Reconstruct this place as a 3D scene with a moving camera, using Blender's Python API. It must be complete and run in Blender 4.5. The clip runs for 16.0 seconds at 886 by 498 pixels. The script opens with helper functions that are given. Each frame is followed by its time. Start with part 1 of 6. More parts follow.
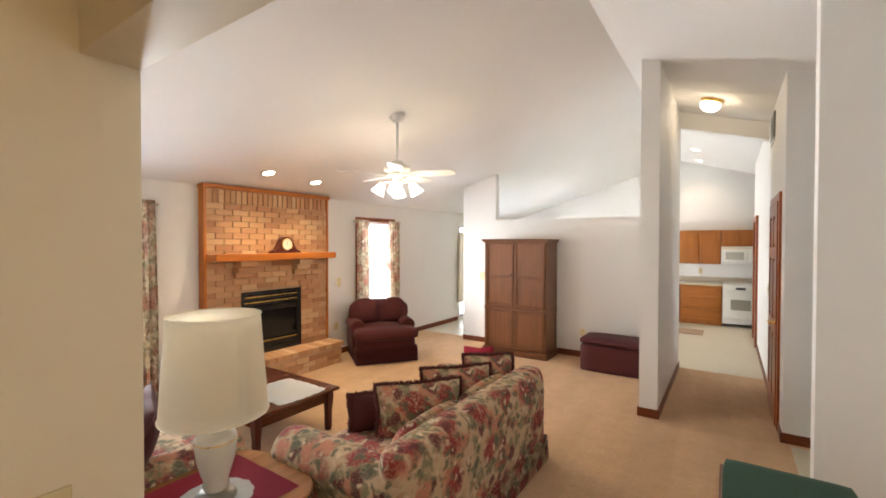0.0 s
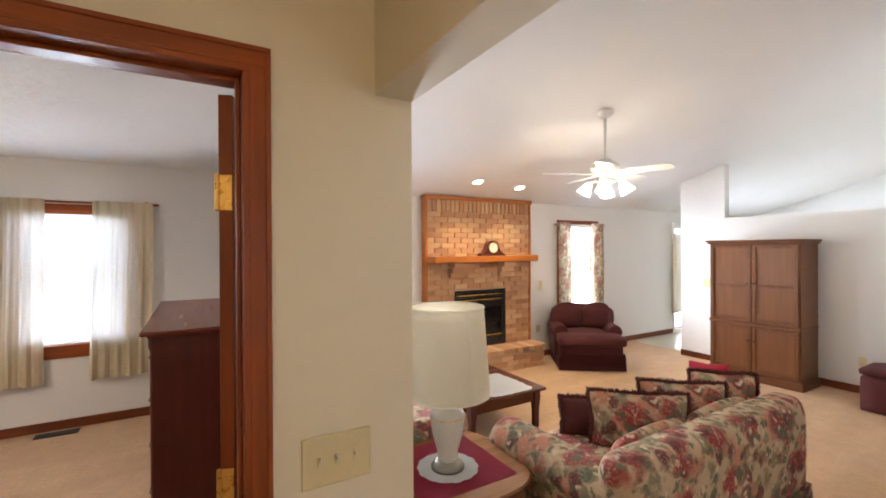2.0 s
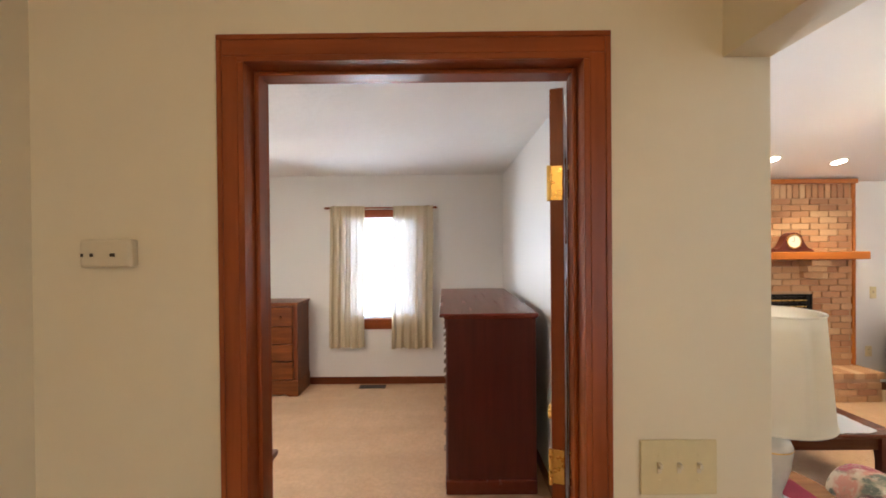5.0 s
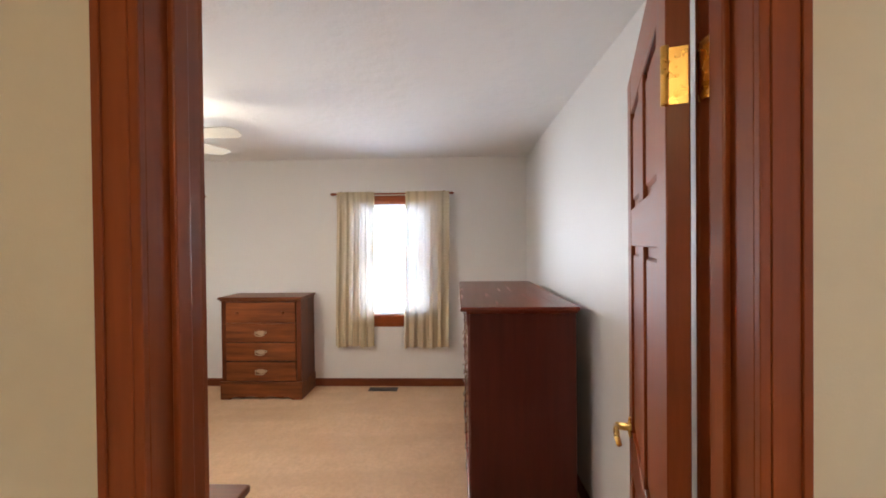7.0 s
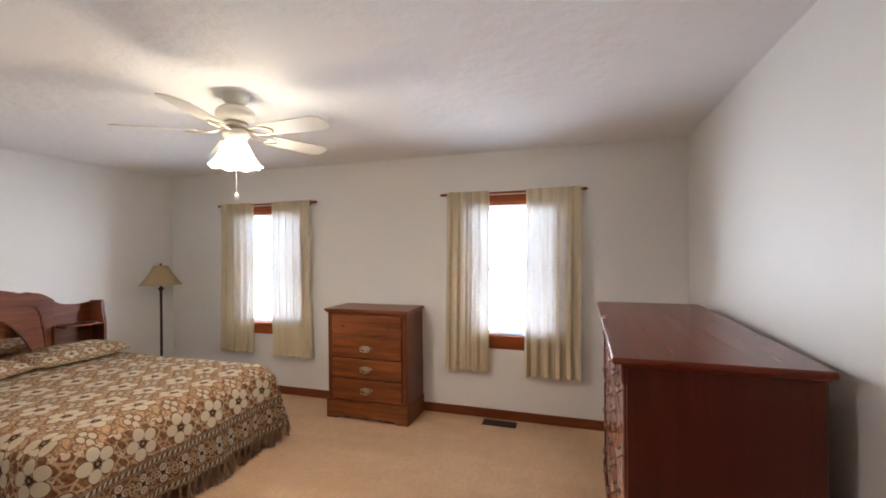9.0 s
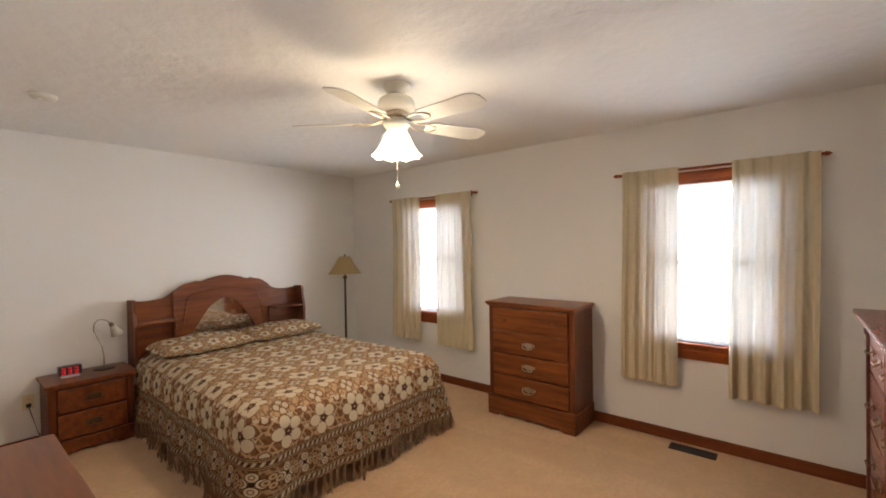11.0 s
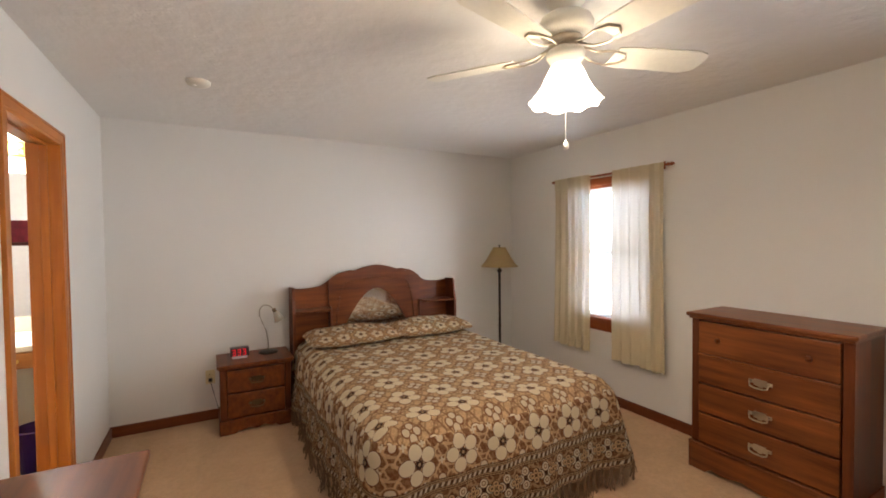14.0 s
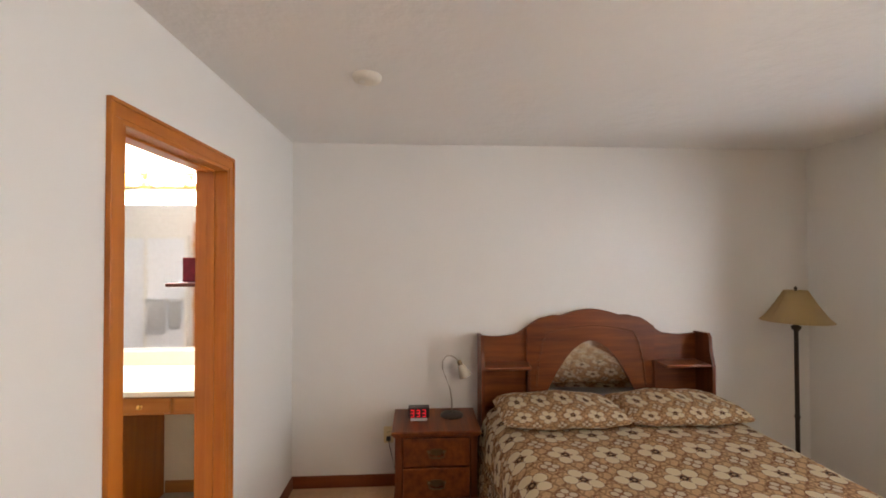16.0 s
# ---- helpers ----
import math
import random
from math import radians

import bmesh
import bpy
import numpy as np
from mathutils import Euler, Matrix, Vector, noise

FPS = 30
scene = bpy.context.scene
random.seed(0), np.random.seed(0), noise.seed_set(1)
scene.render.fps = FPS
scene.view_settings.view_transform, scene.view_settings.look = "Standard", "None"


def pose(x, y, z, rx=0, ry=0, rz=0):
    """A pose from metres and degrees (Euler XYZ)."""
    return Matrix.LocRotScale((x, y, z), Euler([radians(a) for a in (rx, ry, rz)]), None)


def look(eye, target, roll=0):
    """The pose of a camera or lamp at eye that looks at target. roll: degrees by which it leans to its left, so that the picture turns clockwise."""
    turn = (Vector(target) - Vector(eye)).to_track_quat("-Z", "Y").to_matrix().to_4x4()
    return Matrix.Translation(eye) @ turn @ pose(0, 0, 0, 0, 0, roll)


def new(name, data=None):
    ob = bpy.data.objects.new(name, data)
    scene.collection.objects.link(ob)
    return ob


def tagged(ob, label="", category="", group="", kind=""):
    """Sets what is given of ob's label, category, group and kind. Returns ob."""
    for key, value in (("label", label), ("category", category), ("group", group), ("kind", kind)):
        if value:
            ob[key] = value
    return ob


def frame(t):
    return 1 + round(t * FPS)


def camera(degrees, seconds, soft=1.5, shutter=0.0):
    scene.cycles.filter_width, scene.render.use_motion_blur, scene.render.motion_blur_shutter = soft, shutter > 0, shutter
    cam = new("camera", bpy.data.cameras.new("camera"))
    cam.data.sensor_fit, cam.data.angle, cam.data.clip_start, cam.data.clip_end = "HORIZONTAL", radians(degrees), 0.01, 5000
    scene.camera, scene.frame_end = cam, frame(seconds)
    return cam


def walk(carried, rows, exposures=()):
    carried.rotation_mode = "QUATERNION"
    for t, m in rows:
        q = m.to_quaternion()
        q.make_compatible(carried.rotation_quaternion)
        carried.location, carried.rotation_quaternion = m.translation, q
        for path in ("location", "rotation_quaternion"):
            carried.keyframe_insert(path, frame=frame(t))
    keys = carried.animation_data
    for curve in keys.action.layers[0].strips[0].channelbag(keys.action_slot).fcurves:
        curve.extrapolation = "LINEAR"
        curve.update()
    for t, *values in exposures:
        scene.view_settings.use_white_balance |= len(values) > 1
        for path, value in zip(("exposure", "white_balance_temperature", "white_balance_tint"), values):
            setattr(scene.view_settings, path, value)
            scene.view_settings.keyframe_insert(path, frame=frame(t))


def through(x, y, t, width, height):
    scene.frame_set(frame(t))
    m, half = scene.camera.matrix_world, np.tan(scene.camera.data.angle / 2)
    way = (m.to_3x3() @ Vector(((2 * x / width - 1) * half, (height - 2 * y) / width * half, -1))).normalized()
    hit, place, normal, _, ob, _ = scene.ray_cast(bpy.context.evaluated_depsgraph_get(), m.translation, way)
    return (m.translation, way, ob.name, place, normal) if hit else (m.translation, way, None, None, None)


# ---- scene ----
cam = camera(92.5, 16.0, soft=1.75)
PATH = [
    (0, (1.119, -0.342, 1.649), (0.001, 1.317, 1.618), 0.1),
    (0.5, (1.131, -0.359, 1.641), (-0.138, 1.186, 1.609), 0.2),
    (1, (1.151, -0.391, 1.623), (-0.285, 1.001, 1.597), 0.1),
    (1.5, (1.122, -0.413, 1.622), (-0.473, 0.794, 1.6), -0.2),
    (2, (1.086, -0.45, 1.627), (-0.643, 0.555, 1.62), -0.3),
    (2.5, (1.064, -0.496, 1.627), (-0.773, 0.294, 1.631), -0.3),
    (3, (1.033, -0.547, 1.633), (-0.88, 0.037, 1.637), -0.2),
    (3.5, (1.009, -0.594, 1.631), (-0.953, -0.206, 1.628), -0.3),
    (4, (1.005, -0.629, 1.624), (-0.984, -0.42, 1.618), -0.3),
    (4.5, (1.001, -0.66, 1.615), (-0.998, -0.59, 1.604), -0.3),
    (5, (0.992, -0.68, 1.607), (-1.008, -0.689, 1.593), -0.5),
    (5.2, (0.983, -0.686, 1.604), (-1.016, -0.713, 1.587), -0.5),
    (7.5, (0.377, -0.747, 1.498), (-1.621, -0.845, 1.480), -0.6),
    (8, (0.198, -0.763, 1.502), (-1.791, -0.968, 1.498), -0.4),
    (8.5, (0.0, -0.775, 1.522), (-1.956, -1.188, 1.52), -0.6),
    (9, (-0.132, -0.818, 1.555), (-2.034, -1.439, 1.554), -0.5),
    (11.5, (-0.411, -0.975, 1.497), (-1.836, -2.379, 1.47), -0.9),
    (12, (-0.488, -1.024, 1.464), (-1.794, -2.538, 1.429), -0.8),
    (12.5, (-0.6, -1.046, 1.452), (-1.773, -2.666, 1.406), -0.8),
    (13, (-0.675, -1.132, 1.447), (-1.766, -2.808, 1.401), -0.7),
    (13.5, (-0.758, -1.253, 1.468), (-1.785, -2.968, 1.415), -0.7),
    (14, (-0.828, -1.443, 1.51), (-1.788, -3.197, 1.456), -0.6),
    (14.5, (-0.942, -1.632, 1.543), (-1.723, -3.473, 1.506), -0.5),
    (15, (-0.978, -1.912, 1.598), (-1.561, -3.825, 1.569), -0.4),
    (15.5, (-0.986, -2.196, 1.625), (-1.357, -4.161, 1.616), -0.1),
    (16, (-1.017, -2.424, 1.634), (-1.13, -4.421, 1.666), -0.1),
]
walk(cam, [(t, look(eye, target, roll)) for t, eye, target, roll in PATH], [(0, 0.08, 6600, 10), (2.5, 0.2, 6000, 10), (5.0, 0.28, 6100, 10), (7.5, 0.2, 6000, 11), (9.2, -0.01, 6100, 12), (11.3, -0.14, 6850, 12), (13.0, -0.15, 6720, 12), (16, -0.15, 6700, 13)])


# ---- world and lamps ----
world = bpy.data.worlds.new("sky")
scene.world = world
world.use_nodes = True
sky = world.node_tree.nodes.new("ShaderNodeTexSky")
sky.sky_type, sky.sun_disc = "NISHITA", False
sky.sun_elevation, sky.sun_rotation = radians(28), radians(235)
world.node_tree.links.new(sky.outputs[0], world.node_tree.nodes["Background"].inputs[0])
world.node_tree.nodes["Background"].inputs[1].default_value = 0.12


def lamp(name, kind, energy, color, m, size=0.1, size_y=None, spot=None):
    d = bpy.data.lights.new(name, kind)
    d.energy, d.color = energy, color
    if kind == "AREA":
        d.shape, d.size, d.size_y = "RECTANGLE", size, size_y or size
    elif kind == "SUN":
        d.angle = size
    else:
        d.shadow_soft_size = size
    if spot:
        d.spot_size, d.spot_blend = radians(spot), 0.7
    ob = new(name, d)
    ob.matrix_world = m
    return ob


WARM, DAY = (1.0, 0.78, 0.52), (0.905, 0.95, 1.0)
lamp("sun", "SUN", 3.5, (1.0, 0.95, 0.87), look((-10, 0, 6), (-8.62, 0.95, 5.22)), 0.009)
# daylight in the window openings: y of the middle, width, bottom, top, x of the wall's outer face, strength
for wy, ww, z0, z1, wx, watts in ((-1.42, 0.84, 0.74, 1.98, -4.10, 126), (-4.08, 0.84, 0.74, 1.98, -4.10, 126), (1.05, 0.8, 0.45, 1.98, -3.78, 185), (4.78, 0.8, 0.45, 1.98, -3.78, 185), (8.2, 1.7, 0.1, 2.0, -3.78, 195)):
    lamp("window_daylight", "AREA", watts, DAY, pose(wx, wy, (z0 + z1) / 2, 0, -90, 0), z1 - z0, ww)
# Added area lamp before the solid east wall, in place of unseen entry daylight.
lamp("unseen_entry_fill", "AREA", 8, DAY, look((3.45, 1.2, 1.3), (0, 1.4, 1.2)), 0.9, 1.8)
lamp("bedroom_fan_bulb", "SPOT", 45, (1.0, 0.86, 0.68), pose(-2.06, -2.68, 2.06), 0.07, spot=174)
lamp("bedroom_fan_glow", "POINT", 9.5, (1.0, 0.84, 0.62), pose(-2.06, -2.68, 2.06), 0.08)
for a in range(4):
    lamp("living_fan_bulb", "POINT", 5, WARM, pose(-1.59 + 0.15 * math.cos(a * 1.571 + 0.6), 2.87 + 0.15 * math.sin(a * 1.571 + 0.6), 2.13), 0.04)
for y in (2.45, 3.15):
    lamp("recessed_bulb", "SPOT", 58, (1.0, 0.80, 0.50), pose(-3.12, y, 2.40, 0, -6, 0), 0.04, spot=110)
lamp("hall_bulb", "POINT", 3.5, WARM, pose(0.95, 5.2, 3.08), 0.05)
for y in (8.55, 9.75):
    lamp("kitchen_bulb", "SPOT", 22, WARM, pose(0.60, y, 3.26), 0.05, spot=130)
# Added bulb out of view, assumed from the warm tone of the hall wall.
lamp("unseen_foyer_bulb", "POINT", 12.5, (1.0, 0.66, 0.32), pose(2.1, -0.9, 2.28), 0.08)
for x in (0.45, 0.75, 1.05):
    lamp("vanity_bulb", "POINT", 62, (0.97, 0.97, 1.0), pose(x, -5.36, 2.16), 0.05)


# ---- materials ----
def nodes_of(name):
    m = bpy.data.materials.new(name)
    m.use_nodes = True
    t = m.node_tree
    return m, t, t.nodes["Principled BSDF"]


def node(t, kind, **values):
    n = t.nodes.new(kind)
    for k, v in values.items():
        if k in n.inputs:
            n.inputs[k].default_value = v
    return n


def place(t, scale=(1, 1, 1)):
    c = t.nodes.new("ShaderNodeTexCoord")
    m = t.nodes.new("ShaderNodeMapping")
    m.inputs["Scale"].default_value = scale
    t.links.new(c.outputs["Object"], m.inputs["Vector"])
    return m.outputs[0]


def mix(t, fac, a, b, blend="MIX"):
    n = t.nodes.new("ShaderNodeMix")
    n.data_type, n.blend_type = "RGBA", blend
    for sock, v in ((n.inputs[0], fac), (n.inputs[6], a), (n.inputs[7], b)):
        if hasattr(v, "is_output"):
            t.links.new(v, sock)
        else:
            sock.default_value = v if not isinstance(v, tuple) else (*v, 1)[:4]
    return n.outputs[2]


def calc(t, op, a, b=0.0, c=0.0):
    n = t.nodes.new("ShaderNodeMath")
    n.operation = op
    for sock, v in zip(n.inputs, (a, b, c)):
        if hasattr(v, "is_output"):
            t.links.new(v, sock)
        else:
            sock.default_value = v
    return n.outputs[0]


def ramp(t, fac, stops):
    n = t.nodes.new("ShaderNodeValToRGB")
    while len(n.color_ramp.elements) < len(stops):
        n.color_ramp.elements.new(0.5)
    for e, (p, c) in zip(n.color_ramp.elements, stops):
        e.position, e.color = p, (*c, 1)
    t.links.new(fac, n.inputs[0])
    return n.outputs[0]


def noise_of(t, vec, scale, detail=4.0, rough=0.55):
    n = node(t, "ShaderNodeTexNoise", Scale=scale, Detail=detail, Roughness=rough)
    t.links.new(vec, n.inputs["Vector"])
    return n.outputs["Fac"]


def bump(t, b, height, strength=0.2, dist=0.01):
    n = node(t, "ShaderNodeBump", Strength=strength, Distance=dist)
    t.links.new(height, n.inputs["Height"])
    t.links.new(n.outputs[0], b.inputs["Normal"])


def paint(name, color, rough=0.6, relief=0.08, scale=180.0, dirt=0.06):
    m, t, b = nodes_of(name)
    v = place(t)
    big = noise_of(t, v, 1.3, 3)
    dark = tuple(c * (1 - dirt) for c in color)
    t.links.new(mix(t, big, dark, color), b.inputs["Base Color"])
    b.inputs["Roughness"].default_value = rough
    bump(t, b, noise_of(t, v, scale, 3), relief, 0.004 if relief < 0.5 else 0.009)
    return m


def wood(name, dark, light, axis="x", rough=0.35, scale=1.0, coat=0.06):
    m, t, b = nodes_of(name)
    s = {"x": (1.6, 22, 22), "y": (22, 1.6, 22), "z": (22, 22, 1.6)}[axis]
    v = place(t, tuple(c * scale for c in s))
    g = noise_of(t, v, 1.0, 6, 0.62)
    fine = noise_of(t, place(t, tuple(c * 5 * scale for c in s)), 1.0, 3, 0.6)
    tone = noise_of(t, place(t), 2.2, 2)
    mid = tuple((a + c) / 2 for a, c in zip(dark, light))
    col = ramp(t, g, ((0.28, dark), (0.5, mid), (0.72, light)))
    col = mix(t, calc(t, "MULTIPLY", fine, 0.35), col, dark)
    col = mix(t, calc(t, "MULTIPLY", tone, 0.3), col, tuple(c * 0.7 for c in dark))
    t.links.new(col, b.inputs["Base Color"])
    t.links.new(calc(t, "MULTIPLY_ADD", g, 0.15, rough - 0.07), b.inputs["Roughness"])
    b.inputs["Specular IOR Level"].default_value = 0.3
    b.inputs["Coat Weight"].default_value = coat
    b.inputs["Coat Roughness"].default_value = 0.25
    bump(t, b, fine, 0.02, 0.002)
    return m


def plain(name, color, rough=0.5, metal=0.0):
    m, t, b = nodes_of(name)
    v = place(t)
    n = noise_of(t, v, 40, 3)
    t.links.new(mix(t, n, tuple(c * 0.86 for c in color), color), b.inputs["Base Color"])
    t.links.new(calc(t, "MULTIPLY_ADD", n, 0.12, rough - 0.06), b.inputs["Roughness"])
    b.inputs["Metallic"].default_value = metal
    return m


def carpet_material(name, a, b_, scale=1.0):
    m, t, b = nodes_of(name)
    v = place(t)
    fine = noise_of(t, v, 420 * scale, 2, 0.7)
    tuft = noise_of(t, v, 90 * scale, 3, 0.7)
    wide = noise_of(t, v, 1.7, 3, 0.6)
    col = mix(t, fine, a, b_)
    col = mix(t, calc(t, "MULTIPLY", wide, 0.35), col, tuple(c * 0.8 for c in a))
    patch = ramp(t, noise_of(t, v, 6.5, 4, 0.65), ((0.40, (0, 0, 0)), (0.62, (0.30, 0.30, 0.30))))
    col = mix(t, patch, col, tuple(c * 0.80 for c in a))
    clump = ramp(t, noise_of(t, v, 34, 3, 0.7), ((0.42, (0, 0, 0)), (0.60, (0.26, 0.26, 0.26))))
    col = mix(t, clump, col, tuple(c * 0.70 for c in a))
    track = ramp(t, noise_of(t, place(t, (3.2, 0.5, 1.0)), 1.0, 2, 0.5), ((0.44, (0, 0, 0)), (0.54, (0.28, 0.28, 0.28))))
    col = mix(t, track, col, tuple(c * 0.78 for c in a))
    t.links.new(col, b.inputs["Base Color"])
    b.inputs["Roughness"].default_value = 0.95
    b.inputs["Sheen Weight"].default_value = 0.06
    bump(t, b, calc(t, "ADD", calc(t, "MULTIPLY", fine, 0.5), tuft), 0.7, 0.012)
    return m


def glow(name, color, strength):
    m, t, b = nodes_of(name)
    b.inputs["Base Color"].default_value = (*color, 1)
    b.inputs["Emission Color"].default_value = (*color, 1)
    b.inputs["Emission Strength"].default_value = strength
    b.inputs["Roughness"].default_value = 0.3
    return m


def cloth(name, color, dark, through=0.0, scale=350.0, rough=0.9, clear_share=0.0):
    m, t, b = nodes_of(name)
    v = place(t)
    weave = noise_of(t, v, scale, 2, 0.7)
    soft = noise_of(t, v, 5, 3)
    col = mix(t, weave, dark, color)
    col = mix(t, calc(t, "MULTIPLY", soft, 0.3), col, dark)
    t.links.new(col, b.inputs["Base Color"])
    b.inputs["Roughness"].default_value = rough
    b.inputs["Sheen Weight"].default_value = 0.02
    bump(t, b, weave, 0.15, 0.0004)
    if through:
        tr = t.nodes.new("ShaderNodeBsdfTranslucent")
        tr.inputs["Color"].default_value = (0.74, 0.78, 0.84, 1)
        clear = t.nodes.new("ShaderNodeBsdfTransparent")
        m1, m2 = t.nodes.new("ShaderNodeMixShader"), t.nodes.new("ShaderNodeMixShader")
        m1.inputs[0].default_value, m2.inputs[0].default_value = through, clear_share or through * 0.12
        t.links.new(b.outputs[0], m1.inputs[1]), t.links.new(tr.outputs[0], m1.inputs[2])
        t.links.new(m1.outputs[0], m2.inputs[1]), t.links.new(clear.outputs[0], m2.inputs[2])
        t.links.new(m2.outputs[0], t.nodes["Material Output"].inputs["Surface"])
    return m


def floral(name, base=(0.60, 0.43, 0.26), ink=1.0, through=0.0):
    """Cream tapestry with red, green and brown blooms."""
    m, t, b = nodes_of(name)
    v = place(t)
    wob = node(t, "ShaderNodeTexNoise", Scale=14.0, Detail=4.0)
    t.links.new(v, wob.inputs["Vector"])
    add = t.nodes.new("ShaderNodeMixRGB")
    add.inputs[0].default_value = 0.09
    t.links.new(v, add.inputs[1]), t.links.new(wob.outputs["Color"], add.inputs[2])
    col = mix(t, noise_of(t, v, 7, 4), base, tuple(c * 0.72 for c in base))
    blooms = ((10.0, (0.21, 0.19, 0.10), 0.50), (19.0, (0.36, 0.19, 0.10), 0.38), (7.5, (0.50, 0.19, 0.11), 0.46), (6.0, (0.26, 0.020, 0.026), 0.48), (13.0, (0.085, 0.095, 0.055), 0.38), (17.0, (0.12, 0.12, 0.07), 0.34), (9.0, (0.10, 0.010, 0.018), 0.34), (15.0, (0.66, 0.50, 0.33), 0.27))
    for k, (scale, tone, size) in enumerate(blooms):
        vo = node(t, "ShaderNodeTexVoronoi", Scale=scale, Randomness=1.0)
        mp = t.nodes.new("ShaderNodeMapping")
        mp.inputs["Location"].default_value = (k * 3.7, k * 1.9, k * 5.1)
        t.links.new(add.outputs[0], mp.inputs[0]), t.links.new(mp.outputs[0], vo.inputs["Vector"])
        fac = ramp(t, vo.outputs["Distance"], ((size - 0.14, (ink, ink, ink)), (size, (0, 0, 0))))
        detail = noise_of(t, v, 38 + 9 * k, 4, 0.7)
        fac = calc(t, "MULTIPLY", fac, ramp(t, detail, ((0.34, (0.15, 0.15, 0.15)), (0.50, (1, 1, 1)))))
        col = mix(t, fac, col, tone)
    col = mix(t, calc(t, "MULTIPLY", noise_of(t, v, 260, 2), 0.3 * ink), col, (0.20, 0.13, 0.08))
    t.links.new(col, b.inputs["Base Color"])
    b.inputs["Roughness"].default_value = 0.92
    bump(t, b, noise_of(t, v, 300, 2), 0.3, 0.003)
    if through:
        tr, m1 = t.nodes.new("ShaderNodeBsdfTranslucent"), t.nodes.new("ShaderNodeMixShader")
        m1.inputs[0].default_value = through
        t.links.new(col, tr.inputs["Color"])
        t.links.new(b.outputs[0], m1.inputs[1]), t.links.new(tr.outputs[0], m1.inputs[2])
        t.links.new(m1.outputs[0], t.nodes["Material Output"].inputs["Surface"])
    return m


def bedspread_material(name, u_axis="X", v_axis="Y", cell=0.235, border=False):
    """Woven brown and cream coverlet with rows of round flowers."""
    m, t, b = nodes_of(name)
    c = t.nodes.new("ShaderNodeTexCoord")
    sep = t.nodes.new("ShaderNodeSeparateXYZ")
    t.links.new(c.outputs["UV"], sep.inputs[0])
    uu, vv = sep.outputs["X"], sep.outputs["Y"]

    def polar(size, ou, ov):
        pu = calc(t, "SUBTRACT", calc(t, "FRACT", calc(t, "ADD", calc(t, "DIVIDE", uu, size), ou)), 0.5)
        pv = calc(t, "SUBTRACT", calc(t, "FRACT", calc(t, "ADD", calc(t, "DIVIDE", vv, size), ov)), 0.5)
        r = calc(t, "SQRT", calc(t, "ADD", calc(t, "MULTIPLY", pu, pu), calc(t, "MULTIPLY", pv, pv)))
        return r, calc(t, "ARCTAN2", pv, pu)

    def cellmask(size, ou, ov, r0, r1, petals):
        r, a = polar(size, ou, ov)
        edge = calc(t, "MULTIPLY_ADD", calc(t, "COSINE", calc(t, "MULTIPLY", a, petals)), r1, r0)
        return calc(t, "LESS_THAN", r, edge), r

    def petals(size, ou, ov, reach, radius, count):
        """Round petals in a ring: the distance to the nearest petal's middle."""
        r, a = polar(size, ou, ov)
        step = 2 * math.pi / count
        fold = calc(t, "SUBTRACT", calc(t, "MULTIPLY", calc(t, "FRACT", calc(t, "ADD", calc(t, "DIVIDE", a, step), 0.5)), step), step / 2)
        dx = calc(t, "SUBTRACT", calc(t, "MULTIPLY", r, calc(t, "COSINE", fold)), reach)
        dy = calc(t, "MULTIPLY", r, calc(t, "SINE", fold))
        d = calc(t, "SQRT", calc(t, "ADD", calc(t, "MULTIPLY", dx, dx), calc(t, "MULTIPLY", dy, dy)))
        return d, r

    def band(v0, v1):
        return calc(t, "MULTIPLY", calc(t, "GREATER_THAN", vv, v0), calc(t, "LESS_THAN", vv, v1))

    def wave(axis, length, level):
        return calc(t, "GREATER_THAN", calc(t, "SINE", calc(t, "MULTIPLY", axis, 2 * math.pi / length)), level)

    weave = noise_of(t, place(t), 260, 2, 0.7)
    tan, cream, brown, deep = (0.80, 0.53, 0.28), (0.96, 0.84, 0.60), (0.24, 0.085, 0.026), (0.055, 0.021, 0.008)
    def scroll(size, ou, ov_, r0, width):
        r, a = polar(size, ou, ov_)
        wob = calc(t, "MULTIPLY", calc(t, "SINE", calc(t, "MULTIPLY", a, 3.0)), 0.05)
        return calc(t, "LESS_THAN", calc(t, "ABSOLUTE", calc(t, "SUBTRACT", calc(t, "ADD", r, wob), r0)), width)

    ground, line = (brown, tan) if border else (tan, brown)
    fleck = ramp(t, noise_of(t, place(t, (60, 60, 60)), 1.0, 3, 0.7), ((0.42, (0, 0, 0)), (0.60, (0.6, 0.6, 0.6))))
    col = mix(t, fleck, ground, tuple(0.6 * g + 0.4 * q for g, q in zip(ground, line)))
    for size, ou, ov_, r0, width in ((cell / 2.5, 0.0, 0.0, 0.36, 0.055), (cell / 2.5, 0.5, 0.5, 0.34, 0.05), (cell / 2.5, 0.25, 0.6, 0.17, 0.05), (cell / 2.5, 0.75, 0.1, 0.15, 0.05)):
        col = mix(t, calc(t, "MULTIPLY", scroll(size, ou, ov_, r0, width), 0.75 if border else 0.5), col, line)
    knot, _ = cellmask(cell / 2.5, 0.5, 0.0, 0.13, 0.05, 4.0)
    col = mix(t, calc(t, "MULTIPLY", knot, 0.75 if border else 0.45), col, brown if not border else cream)
    ov = (0.5 - 0.338 / cell) % 1.0 if border else (0.5 - 1.915 / cell) % 1.0
    d, r = petals(cell, 0.0, ov, 0.245, 0.12, 5.0)
    d2, r2 = petals(cell, 0.5, ov + 0.5, 0.12, 0.10, 4.0)
    f = calc(t, "LESS_THAN", d, 0.142)
